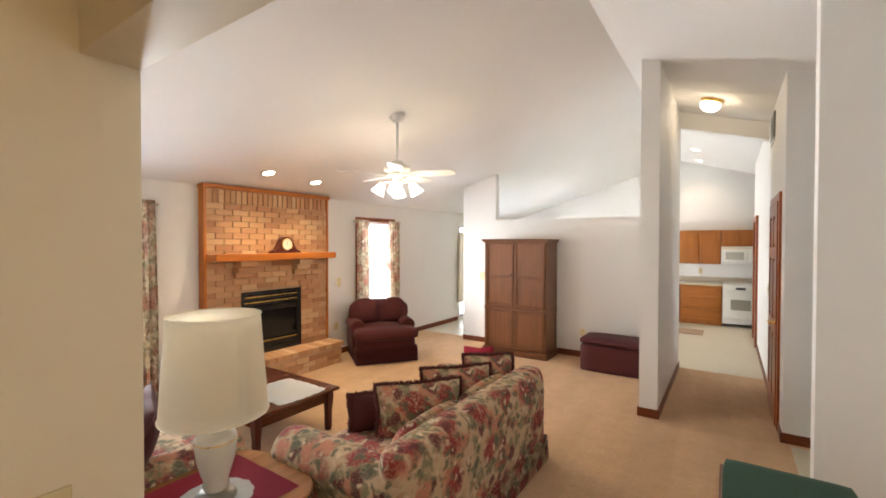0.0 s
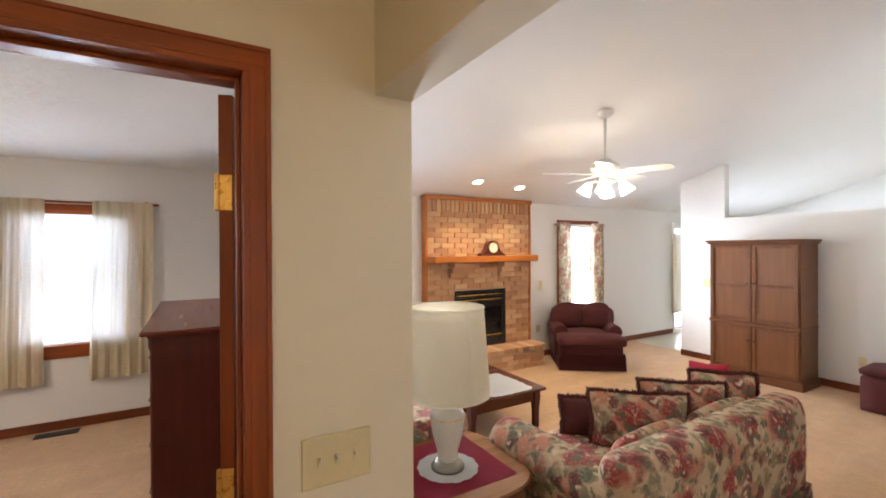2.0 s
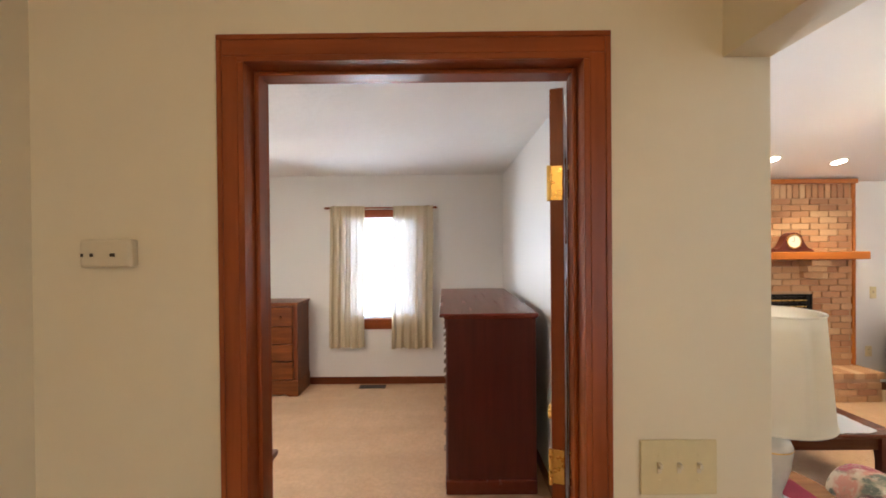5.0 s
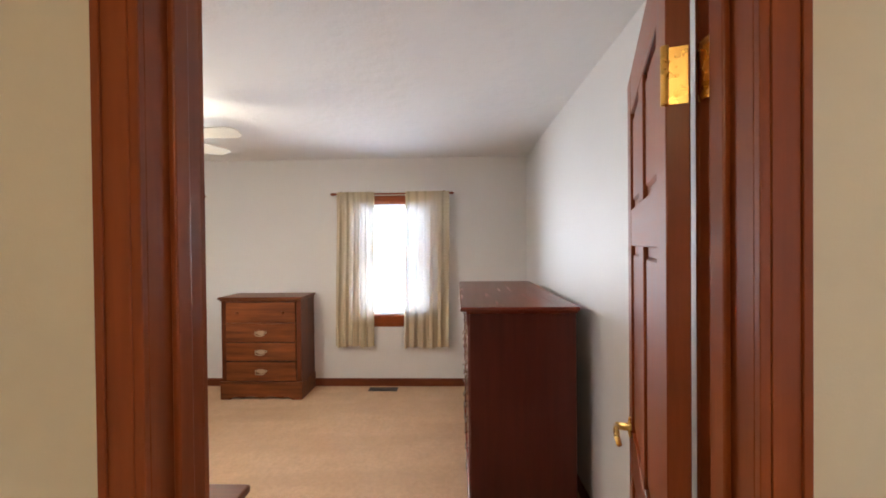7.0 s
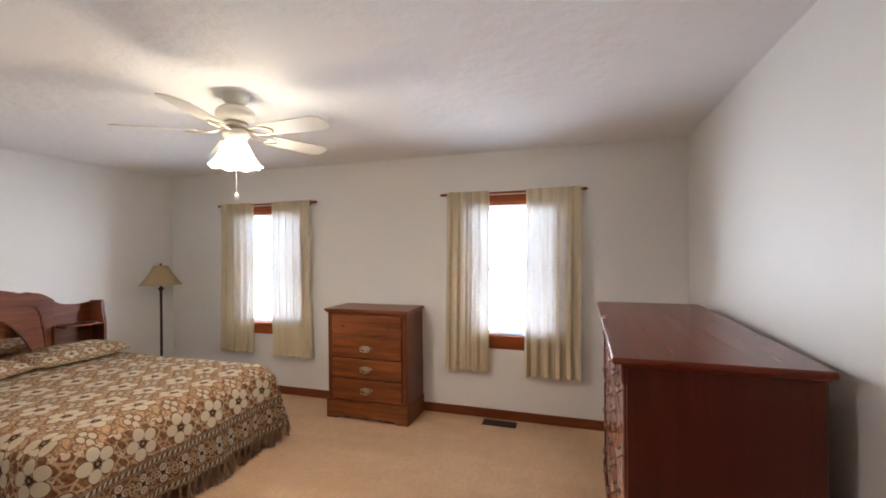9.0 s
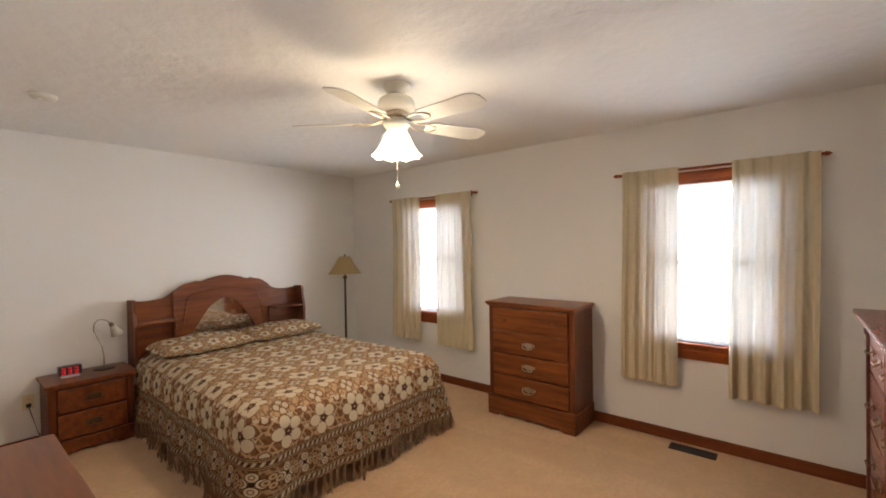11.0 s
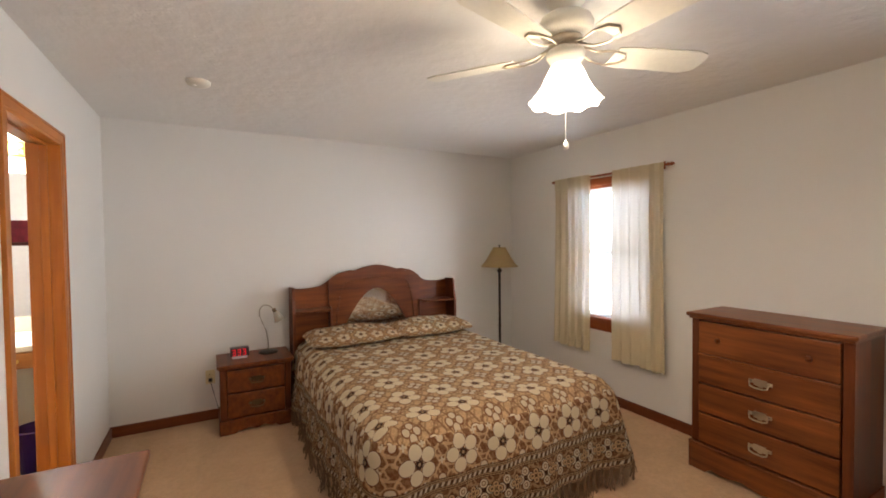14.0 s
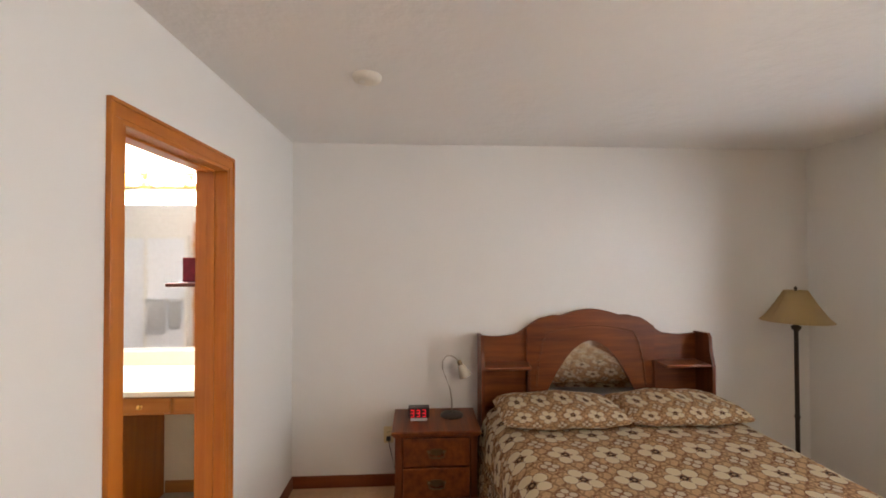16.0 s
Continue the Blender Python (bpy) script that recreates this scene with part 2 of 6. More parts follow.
    rim = calc(t, "LESS_THAN", d, 0.158)
    small = calc(t, "LESS_THAN", d2, 0.075)
    small_rim = calc(t, "LESS_THAN", d2, 0.105)
    dot, _ = cellmask(cell, 0.0, ov, 0.088, 0.014, 8.0)
    pip, _ = cellmask(cell, 0.0, ov, 0.034, 0.006, 5.0)
    if border:
        row = calc(t, "GREATER_THAN", vv, 0.245)
        f, rim, small, small_rim, dot, pip = (calc(t, "MULTIPLY", q, row) for q in (f, rim, small, small_rim, dot, pip))
        # two dark key bands with a row of quatrefoils between them
        mid = band(0.06, 0.185)
        col = mix(t, calc(t, "MULTIPLY", mid, 0.35), col, deep)
        dl, rl = petals(0.125, 0.0, 0.52, 0.27, 0.12, 4.0)
        ds, rs = petals(0.125, 0.5, 0.52, 0.17, 0.10, 4.0)
        for q, edge, tone, strength in ((dl, 0.20, deep, 0.9), (dl, 0.17, cream, 0.85), (dl, 0.10, brown, 0.8), (dl, 0.055, cream, 0.8), (ds, 0.15, deep, 0.8), (ds, 0.115, tan, 0.85), (ds, 0.05, deep, 0.8)):
            col = mix(t, calc(t, "MULTIPLY", calc(t, "MULTIPLY", calc(t, "LESS_THAN", q, edge), mid), strength), col, tone)
        core = calc(t, "MULTIPLY", calc(t, "LESS_THAN", rl, 0.09), mid)
        col = mix(t, core, col, deep)
        for v0, v1 in ((0.185, 0.245), (0.0, 0.06)):
            zone = band(v0, v1)
            col = mix(t, calc(t, "MULTIPLY", zone, 0.85), col, deep)
            keys = calc(t, "MULTIPLY", wave(calc(t, "ADD", uu, calc(t, "MULTIPLY", vv, 0.5)), 0.030, 0.15), band(v0 + 0.020, v1 - 0.020))
            col = mix(t, calc(t, "MULTIPLY", keys, 0.75), col, cream)
            for a in (v0 + 0.004, v0 + 0.013, v1 - 0.018, v1 - 0.009):
                col = mix(t, calc(t, "MULTIPLY", band(a, a + 0.004), 0.7), col, tan)
    col = mix(t, calc(t, "MULTIPLY", small_rim, 0.85), col, brown)
    col = mix(t, calc(t, "MULTIPLY", small, 0.8), col, cream)
    col = mix(t, calc(t, "MULTIPLY", rim, 0.92), col, brown)
    col = mix(t, calc(t, "MULTIPLY", f, 0.95), col, cream)
    col = mix(t, dot, col, deep)
    col = mix(t, calc(t, "MULTIPLY", pip, 0.7), col, tan)
    col = mix(t, calc(t, "MULTIPLY", weave, 0.12), col, brown)
    t.links.new(col, b.inputs["Base Color"])
    b.inputs["Roughness"].default_value = 0.95
    bump(t, b, calc(t, "ADD", weave, calc(t, "MULTIPLY", f, 0.6)), 0.6, 0.006)
    return m


def brick_material(name, a, b_, c_):
    m, t, b = nodes_of(name)
    info = t.nodes.new("ShaderNodeObjectInfo")
    v = place(t)
    col = ramp(t, info.outputs["Random"], ((0.0, a), (0.5, b_), (1.0, c_)))
    blot = noise_of(t, v, 38, 5, 0.7)
    col = mix(t, calc(t, "MULTIPLY", blot, 0.45), col, tuple(x * 0.6 for x in a))
    t.links.new(col, b.inputs["Base Color"])
    b.inputs["Roughness"].default_value = 0.85
    bump(t, b, blot, 0.5, 0.006)
    return m


WALL = paint("wall_paint", (0.77, 0.75, 0.715), 0.55, 0.1, 220)
HALLWALL = paint("hall_paint", (0.78, 0.705, 0.535), 0.5, 0.1, 220)
CEIL = paint("ceiling_texture", (0.83, 0.815, 0.785), 0.9, 0.85, 12, 0.08)
VAULT = paint("vault_paint", (0.80, 0.785, 0.76), 0.8, 0.3, 60)
CARPET = carpet_material("carpet", (0.60, 0.365, 0.195), (0.80, 0.535, 0.31))
VINYL = paint("vinyl_floor", (0.62, 0.56, 0.42), 0.35, 0.05, 30, 0.15)
TRIM_Z = wood("stained_trim_upright", (0.20, 0.042, 0.009), (0.38, 0.092, 0.019), "z", 0.32)
TRIM_Y = wood("stained_trim_level", (0.20, 0.042, 0.009), (0.38, 0.092, 0.019), "y", 0.32)
TRIM_X = wood("stained_trim_along", (0.20, 0.042, 0.009), (0.38, 0.092, 0.019), "x", 0.32)
BASE_Y = wood("baseboard_along_y", (0.125, 0.028, 0.008), (0.25, 0.062, 0.016), "y", 0.36)
BASE_X = wood("baseboard_along_x", (0.125, 0.028, 0.008), (0.25, 0.062, 0.016), "x", 0.36)
OAK_Z = wood("oak_trim_upright", (0.36, 0.100, 0.012), (0.55, 0.185, 0.024), "z", 0.32)
OAK_Y = wood("oak_trim_level", (0.36, 0.100, 0.012), (0.55, 0.185, 0.024), "y", 0.32)
CAB_Z = wood("cabinet_oak_upright", (0.26, 0.08, 0.014), (0.42, 0.155, 0.032), "z", 0.35)
CAB_X = wood("cabinet_oak_along", (0.26, 0.08, 0.014), (0.42, 0.155, 0.032), "x", 0.35)
OAK_X = wood("oak_along", (0.34, 0.12, 0.022), (0.52, 0.215, 0.05), "x", 0.35)
PINE_X = wood("pine_along_x", (0.07, 0.015, 0.004), (0.31, 0.082, 0.018), "x", 0.35)
PINE_Y = wood("pine_along_y", (0.075, 0.018, 0.005), (0.35, 0.105, 0.026), "y", 0.35)
PINE_Z = wood("pine_upright", (0.07, 0.016, 0.005), (0.22, 0.056, 0.014), "z", 0.38)
CHERRY_X = wood("cherry_along_x", (0.135, 0.025, 0.013), (0.165, 0.034, 0.017), "x", 0.25)
# Darker than the dresser's top: the shade on its side is in this colour.
CHERRY_Z = wood("cherry_upright_shaded", (0.070, 0.012, 0.007), (0.115, 0.021, 0.011), "z", 0.35)
WALNUT_Y = wood("walnut_along_y", (0.075, 0.020, 0.006), (0.32, 0.105, 0.030), "y", 0.36, 0.55)
BRASS = plain("brass", (0.85, 0.55, 0.16), 0.28, 1.0)
PEWTER = plain("antique_brass", (0.62, 0.54, 0.42), 0.32, 1.0)
AGED = plain("aged_brass", (0.16, 0.11, 0.06), 0.4, 0.9)
ALMOND = plain("almond_plastic", (0.72, 0.62, 0.36), 0.35)
IVORY = plain("ivory_plastic", (0.70, 0.62, 0.46), 0.4)
WHITE = plain("white_enamel", (0.80, 0.78, 0.72), 0.35)
CREAM = plain("cream_enamel", (0.78, 0.74, 0.64), 0.4)
BLACK = plain("black_enamel", (0.015, 0.014, 0.014), 0.3)
DARK = plain("dark_metal", (0.07, 0.055, 0.045), 0.4, 0.6)
SHEER = cloth("sheer_curtain_cloth", (0.66, 0.56, 0.375), (0.53, 0.44, 0.28), 0.042, 500, 0.9, 0.012)
BLIND = cloth("blind_vinyl", (0.80, 0.86, 0.92), (0.76, 0.82, 0.88), 0.4, 60, 0.5)
SHADE_TAN = cloth("tan_lamp_shade", (0.62, 0.44, 0.18), (0.46, 0.30, 0.10), 0.2, 300)
SHADE_CREAM = cloth("cream_lamp_shade", (0.95, 0.86, 0.68), (0.90, 0.80, 0.62), 0.12, 300)
LACE = cloth("white_lace", (0.86, 0.85, 0.82), (0.72, 0.70, 0.66), 0.1, 90)
BURGUNDY = cloth("burgundy_chenille", (0.10, 0.011, 0.010), (0.042, 0.005, 0.005), 0, 200)
TASSEL = cloth("maroon_brush_fringe", (0.15, 0.035, 0.024), (0.06, 0.014, 0.010), 0, 200)
CRIMSON = cloth("crimson_cloth", (0.40, 0.012, 0.04), (0.26, 0.008, 0.025), 0, 300)
FRINGE = cloth("wool_fringe", (0.34, 0.20, 0.10), (0.10, 0.055, 0.026), 0, 120)
FLORAL = floral("floral_tapestry")
DRAPE = floral("floral_drape", (0.84, 0.77, 0.58), 0.55, 0.09)
SPREAD = bedspread_material("bedspread_top")
SPREAD_SMALL = bedspread_material("bedspread_pillow", cell=0.15)
SPREAD_SIDE = bedspread_material("bedspread_border", border=True)
MIRROR = plain("mirror_silver", (0.9, 0.9, 0.9), 0.06, 1.0)
LIT_GLASS = glow("lit_frosted_glass", (1.0, 0.92, 0.78), 5.5)
LIT_LENS = glow("lit_lens", (1.0, 0.88, 0.68), 14.0)
LED = glow("red_digits", (1.0, 0.02, 0.04), 0.7)
MORTAR = paint("mortar", (0.47, 0.30, 0.18), 0.95, 0.5, 60)
BRICK = brick_material("brick", (0.40, 0.185, 0.09), (0.55, 0.31, 0.15), (0.66, 0.43, 0.24))


def glass_material():
    m, t, b = nodes_of("window_glass")
    b.inputs["Transmission Weight"].default_value = 1.0
    b.inputs["Roughness"].default_value = 0.0
    b.inputs["IOR"].default_value = 1.05
    return m


GLASS = glass_material()


# ---- builders ----
def bm_new():
    return bmesh.new()


def box(bm, x0, x1, y0, y1, z0, z1, bevel=0.0, seg=2):
    r = bmesh.ops.create_cube(bm, size=1.0, matrix=Matrix.Translation(((x0 + x1) / 2, (y0 + y1) / 2, (z0 + z1) / 2)) @ Matrix.Diagonal((x1 - x0, y1 - y0, z1 - z0, 1)))
    if bevel:
        bmesh.ops.bevel(bm, geom=list({e for v in r["verts"] for e in v.link_edges}), offset=bevel, segments=seg, affect="EDGES", profile=0.5)
    return bm


def boxed(x0, x1, y0, y1, z0, z1, bevel=0.0, seg=2):
    return box(bm_new(), x0, x1, y0, y1, z0, z1, bevel, seg)


def lathe(bm, profile, n=24, at=(0, 0, 0), turn=None):
    m = Matrix.Translation(at) @ (turn or Matrix())
    rings = []
    for r, z in profile:
        rings.append([bm.verts.new(m @ Vector((max(r, 1e-4) * math.cos(2 * math.pi * i / n), max(r, 1e-4) * math.sin(2 * math.pi * i / n), z))) for i in range(n)])
    for a, b in zip(rings, rings[1:]):
        for i in range(n):
            bm.faces.new((a[i], a[(i + 1) % n], b[(i + 1) % n], b[i]))
    return bm


def tube(bm, points, radius, n=8):
    pts = [Vector(p) for p in points]
    rings = []
    for i, p in enumerate(pts):
        d = (pts[min(i + 1, len(pts) - 1)] - pts[max(i - 1, 0)]).normalized()
        side = d.cross(Vector((0, 0, 1)) if abs(d.z) < 0.95 else Vector((1, 0, 0))).normalized()
        up = side.cross(d)
        rings.append([bm.verts.new(p + radius * (math.cos(2 * math.pi * k / n) * side + math.sin(2 * math.pi * k / n) * up)) for k in range(n)])
    for a, b in zip(rings, rings[1:]):
        for k in range(n):
            bm.faces.new((a[k], a[(k + 1) % n], b[(k + 1) % n], b[k]))
    bm.faces.new(rings[0][::-1]), bm.faces.new(rings[-1])
    return bm


def sheet(bm, nu, nv, place_at, uv_at=None, thick=0.0):
    """A surface from place_at(u, v), u and v from 0 to 1."""
    vs = [[bm.verts.new(place_at(i / nu, j / nv)) for j in range(nv + 1)] for i in range(nu + 1)]
    layer = bm.loops.layers.uv.verify()
    for i in range(nu):
        for j in range(nv):
            f = bm.faces.new((vs[i][j], vs[i + 1][j], vs[i + 1][j + 1], vs[i][j + 1]))
            f.smooth = True
            if uv_at:
                for loop, (a, b) in zip(f.loops, ((i, j), (i + 1, j), (i + 1, j + 1), (i, j + 1))):
                    loop[layer].uv = uv_at(a / nu, b / nv)
    if thick:
        bmesh.ops.solidify(bm, geom=list(bm.faces), thickness=thick)
    return bm


def soft_box(bm, x0, x1, y0, y1, z0, z1, round_=0.06, puff=0.0, n=10):
    """An upholstered block with rounded edges and bulging faces."""
    cx, cy, cz = (x0 + x1) / 2, (y0 + y1) / 2, (z0 + z1) / 2
    hx, hy, hz = (x1 - x0) / 2, (y1 - y0) / 2, (z1 - z0) / 2
    block = bmesh.new()
    bmesh.ops.create_cube(block, size=2.0)
    bmesh.ops.subdivide_edges(block, edges=list(block.edges), cuts=n, use_grid_fill=True)
    k = min(round_, hx, hy, hz)
    for v in block.verts:
        p = Vector((v.co.x * hx, v.co.y * hy, v.co.z * hz))
        core = Vector((max(-hx + k, min(hx - k, p.x)), max(-hy + k, min(hy - k, p.y)), max(-hz + k, min(hz - k, p.z))))
        d = p - core
        if d.length > 1e-6:
            p = core + d.normalized() * min(k, d.length) if d.length > k else p
        a, b, c = v.co
        p += Vector((a * (1 - b * b) * (1 - c * c), b * (1 - a * a) * (1 - c * c), c * (1 - a * a) * (1 - b * b))) * puff
        v.co = p + Vector((cx, cy, cz))
    for f in block.faces:
        f.smooth = True
    me = bpy.data.meshes.new("block")
    block.to_mesh(me)
    block.free()
    bm.from_mesh(me)
    bpy.data.meshes.remove(me)
    return bm


def part(name, bm, material, parent, label="", smooth=None, kind=""):
    bmesh.ops.recalc_face_normals(bm, faces=list(bm.faces))
    me = bpy.data.meshes.new(name)
    if smooth is not None:
        for f in bm.faces:
            f.smooth = smooth
    bm.to_mesh(me)
    bm.free()
    me.materials.append(material)
    ob = new(name, me)
    ob.parent = parent
    return tagged(ob, label, kind=kind)


def thing(name, m, label, category, group="", kind=""):
    ob = new(name)
    ob.empty_display_size = 0.1
    ob.matrix_world = m
    return tagged(ob, label, category, group, kind)


def single(name, bm, material, label, category="", kind="structure", smooth=None):
    ob = part(name, bm, material, None, "", smooth)
    return tagged(ob, label, category, "", kind)


def wall_x(bm, x0, x1, y0, y1, z0, z1, holes):
    """A wall along y with holes (y0, y1, z0, z1), as one closed shell."""
    ys = sorted({y0, y1} | {min(max(q, y0), y1) for h in holes for q in h[:2]})
    zs = sorted({z0, z1} | {min(max(q, z0), z1) for h in holes for q in h[2:]})

    def solid(i, j):
        if not (0 <= i < len(ys) - 1 and 0 <= j < len(zs) - 1):
            return False
        cy, cz = (ys[i] + ys[i + 1]) / 2, (zs[j] + zs[j + 1]) / 2
        return not any(h[0] < cy < h[1] and h[2] < cz < h[3] for h in holes)
    made = {}

    def vert(k, i, j):
        key = (k, i, j)
        if key not in made:
            made[key] = bm.verts.new(((x0, x1)[k], ys[i], zs[j]))
        return made[key]
    for i in range(len(ys) - 1):
        for j in range(len(zs) - 1):
            if not solid(i, j):
                continue
            for k in (0, 1):
                bm.faces.new([vert(k, *q) for q in ((i, j), (i + 1, j), (i + 1, j + 1), (i, j + 1))])
            for other, p, q in (((i - 1, j), (i, j), (i, j + 1)), ((i + 1, j), (i + 1, j), (i + 1, j + 1)), ((i, j - 1), (i, j), (i + 1, j)), ((i, j + 1), (i, j + 1), (i + 1, j + 1))):
                if not solid(*other):
                    bm.faces.new((vert(0, *p), vert(1, *p), vert(1, *q), vert(0, *q)))
    return bm


# ---- the plan ----
BW, BE, BS, BN, BH = -3.97, -0.12, -5.49, 0.0, 2.44      # bedroom
LW, LS, LN = -3.65, 0.08, 5.85                           # living room
RIDGE, SLOPE, EAVE = 0.243, 0.30, 2.27
HALL_W, HALL_E = 0.58, 1.50
KN = 10.30                                               # kitchen's far wall
EAST = 3.5


def vault(x):
    return EAVE + SLOPE * (x - LW) if x < RIDGE else EAVE + SLOPE * (2 * RIDGE - x - LW)


single("floor", boxed(BW - 0.12, EAST + 0.1, BS - 0.12, 6.05, -0.1, 0.0), CARPET, "beige cut-pile carpet floor")
single("floor_kitchen", boxed(LW - 0.12, EAST + 0.1, 6.05, KN + 0.1, -0.1, -0.002), VINYL, "cream vinyl kitchen floor")
single("floor_foyer", boxed(1.55, EAST, 1.9, 4.05, 0.0, 0.004), VINYL, "cream vinyl foyer floor")
single("floor_bathroom", boxed(0.0, 3.0, BS, -2.9, 0.0, 0.004), carpet_material("bath_carpet", (0.5, 0.42, 0.32), (0.62, 0.54, 0.44)), "beige bathroom floor")
single("ground", boxed(-60, -4.2, -60, 60, -0.5, -0.4), paint("grass", (0.10, 0.13, 0.05), 0.9, 0.5, 30), "green lawn outside the windows")

WIN_B = [(-1.84, -1.00, 0.74, 1.98), (-4.50, -3.66, 0.74, 1.98)]
WIN_L = [(0.65, 1.45, 0.45, 1.98), (4.38, 5.18, 0.45, 1.98), (7.35, 9.05, 0.05, 2.02)]
single("wall_west_bedroom", wall_x(bm_new(), BW - 0.14, BW, BS - 0.12, LS, -0.1, BH, WIN_B), WALL, "off-white painted wall with two windows")
single("wall_south", boxed(BW, 3.1, BS - 0.12, BS, -0.1, BH), WALL, "off-white painted wall behind the bed")
single("wall_north_bedroom", boxed(BW, -0.06, BN, LS, -0.1, BH), WALL, "off-white painted wall beside the dresser")
EAST_HOLES = [(-1.161, -0.338, -0.1, 2.056), (-4.455, -3.737, -0.1, 2.048)]
single("wall_east_bedroom", wall_x(bm_new(), BE, -0.06, BS, BN, -0.1, BH, EAST_HOLES), WALL, "off-white painted wall with two doorways")
single("wall_hall", wall_x(bm_new(), -0.06, 0.0, BS, LS, -0.1, BH, EAST_HOLES), HALLWALL, "cream painted hall wall with two doorways")
single("ceiling_bedroom", boxed(BW - 0.14, 0.0, BS - 0.12, LS, BH, BH + 0.1), CEIL, "textured white ceiling")
single("wall_hall_south", boxed(0.0, EAST, -1.77, -1.65, -0.1, BH), HALLWALL, "cream painted hall wall")
single("wall_header", boxed(0.0, EAST, -0.03, LS, 2.04, 3.6), HALLWALL, "cream painted header over the wide opening")
single("wall_header_west", boxed(LW, 0.0, LS - 0.05, LS, BH, 3.6), HALLWALL, "off-white gable wall over the partition")
single("ceiling_hall", boxed(0.0, EAST, -1.77, -0.03, BH, BH + 0.1), VAULT, "white hall ceiling")
single("wall_east", boxed(EAST, EAST + 0.1, -1.77, KN, -0.1, 3.2), WALL, "off-white painted wall")
single("wall_west_living", wall_x(bm_new(), LW - 0.14, LW, LS, KN + 0.1, -0.1, 2.40, WIN_L), WALL, "white painted wall with windows and fireplace")


def slab(x0, x1, y0, y1, z0, z1, t=0.1):
    bm = bm_new()
    v = [bm.verts.new(p) for p in ((x0, y0, z0), (x1, y0, z1), (x1, y1, z1), (x0, y1, z0), (x0, y0, z0 + t), (x1, y0, z1 + t), (x1, y1, z1 + t), (x0, y1, z0 + t))]
    for q in ((0, 1, 2, 3), (4, 7, 6, 5), (0, 4, 5, 1), (1, 5, 6, 2), (2, 6, 7, 3), (3, 7, 4, 0)):
        bm.faces.new([v[i] for i in q])
    return bm


single("ceiling_vault_west", slab(LW - 0.14, RIDGE, LS - 0.05, KN + 0.1, vault(LW) - 0.042, vault(RIDGE)), VAULT, "white vaulted ceiling sloping up from the windows")
single("ceiling_vault_east", slab(RIDGE, EAST + 0.1, LS - 0.05, KN + 0.1, vault(RIDGE), vault(EAST + 0.1)), VAULT, "white vaulted ceiling sloping down to the entry")


def gable(x0, x1, y0, y1, z0, bm=None):
    """A wall whose top follows the vault."""
    bm = bm or bm_new()
    xs = [x0] + ([RIDGE] if x0 < RIDGE < x1 else []) + [x1]
    for a, b in zip(xs, xs[1:]):
        v = [bm.verts.new(p) for p in ((a, y0, z0), (b, y0, z0), (b, y1, z0), (a, y1, z0), (a, y0, vault(a) + 0.02), (b, y0, vault(b) + 0.02), (b, y1, vault(b) + 0.02), (a, y1, vault(a) + 0.02))]
        for q in ((0, 3, 2, 1), (4, 5, 6, 7), (0, 1, 5, 4), (1, 2, 6, 5), (2, 3, 7, 6), (3, 0, 4, 7)):
            bm.faces.new([v[i] for i in q])
    return bm


north = gable(-2.63, -2.02, LN, LN + 0.12, -0.1)
box(north, -2.02, 0.42, LN, LN + 0.12, -0.1, 2.015)
single("wall_north_living", north, WALL, "white half wall with an open plant ledge above")
single("wall_hall_west", gable(0.42, HALL_W, 4.05, 6.05, -0.1), WALL, "white wall end beside the hall")
single("wall_hall_beam", slab(HALL_W, HALL_E, 5.93, 6.05, vault(HALL_W) - 0.20, vault(HALL_E) - 0.20, 0.21), WALL, "white beam across the end of the hall")
single("wall_hall_east", gable(HALL_E, HALL_E + 0.12, 4.12, 9.2, -0.1), WALL, "white hall wall with a closet door")
single("wall_closet", gable(HALL_E + 0.12, EAST, 4.12, 4.24, -0.1), WALL, "white wall beside the foyer")
single("wall_foyer", gable(1.523, EAST, 2.75, 2.87, -0.1), WALL, "white wall end beside the foyer")
single("wall_kitchen", gable(LW, EAST, KN, KN + 0.1, -0.1), WALL, "white kitchen wall")
single("wall_bath_east", boxed(3.0, 3.1, BS, -2.8, -0.1, BH), WALL, "white bathroom wall")
single("wall_bath_south", boxed(0.0, 3.0, BS, BS + 0.002, 0.0, BH), HALLWALL, "cream painted bathroom wall over the vanity")
single("wall_bath_north", boxed(0.0, 3.0, -2.9, -2.8, -0.1, BH), WALL, "white bathroom wall")
single("ceiling_bathroom", boxed(0.0, 3.1, BS - 0.12, -2.8, BH, BH + 0.1), VAULT, "white bathroom ceiling")


# ---- trim ----
def baseboard(name, x0, x1, y0, y1, material):
    bm = boxed(x0, x1, y0, y1, 0.0, 0.075)
    cx, cy = (x0 + x1) / 2, (y0 + y1) / 2
    if x1 - x0 > y1 - y0:
        box(bm, x0, x1, cy - 0.004, cy + 0.004, 0.07, 0.083)
    else:
        box(bm, cx - 0.004, cx + 0.004, y0, y1, 0.07, 0.083)
    single(name, bm, material, "stained wooden baseboard")


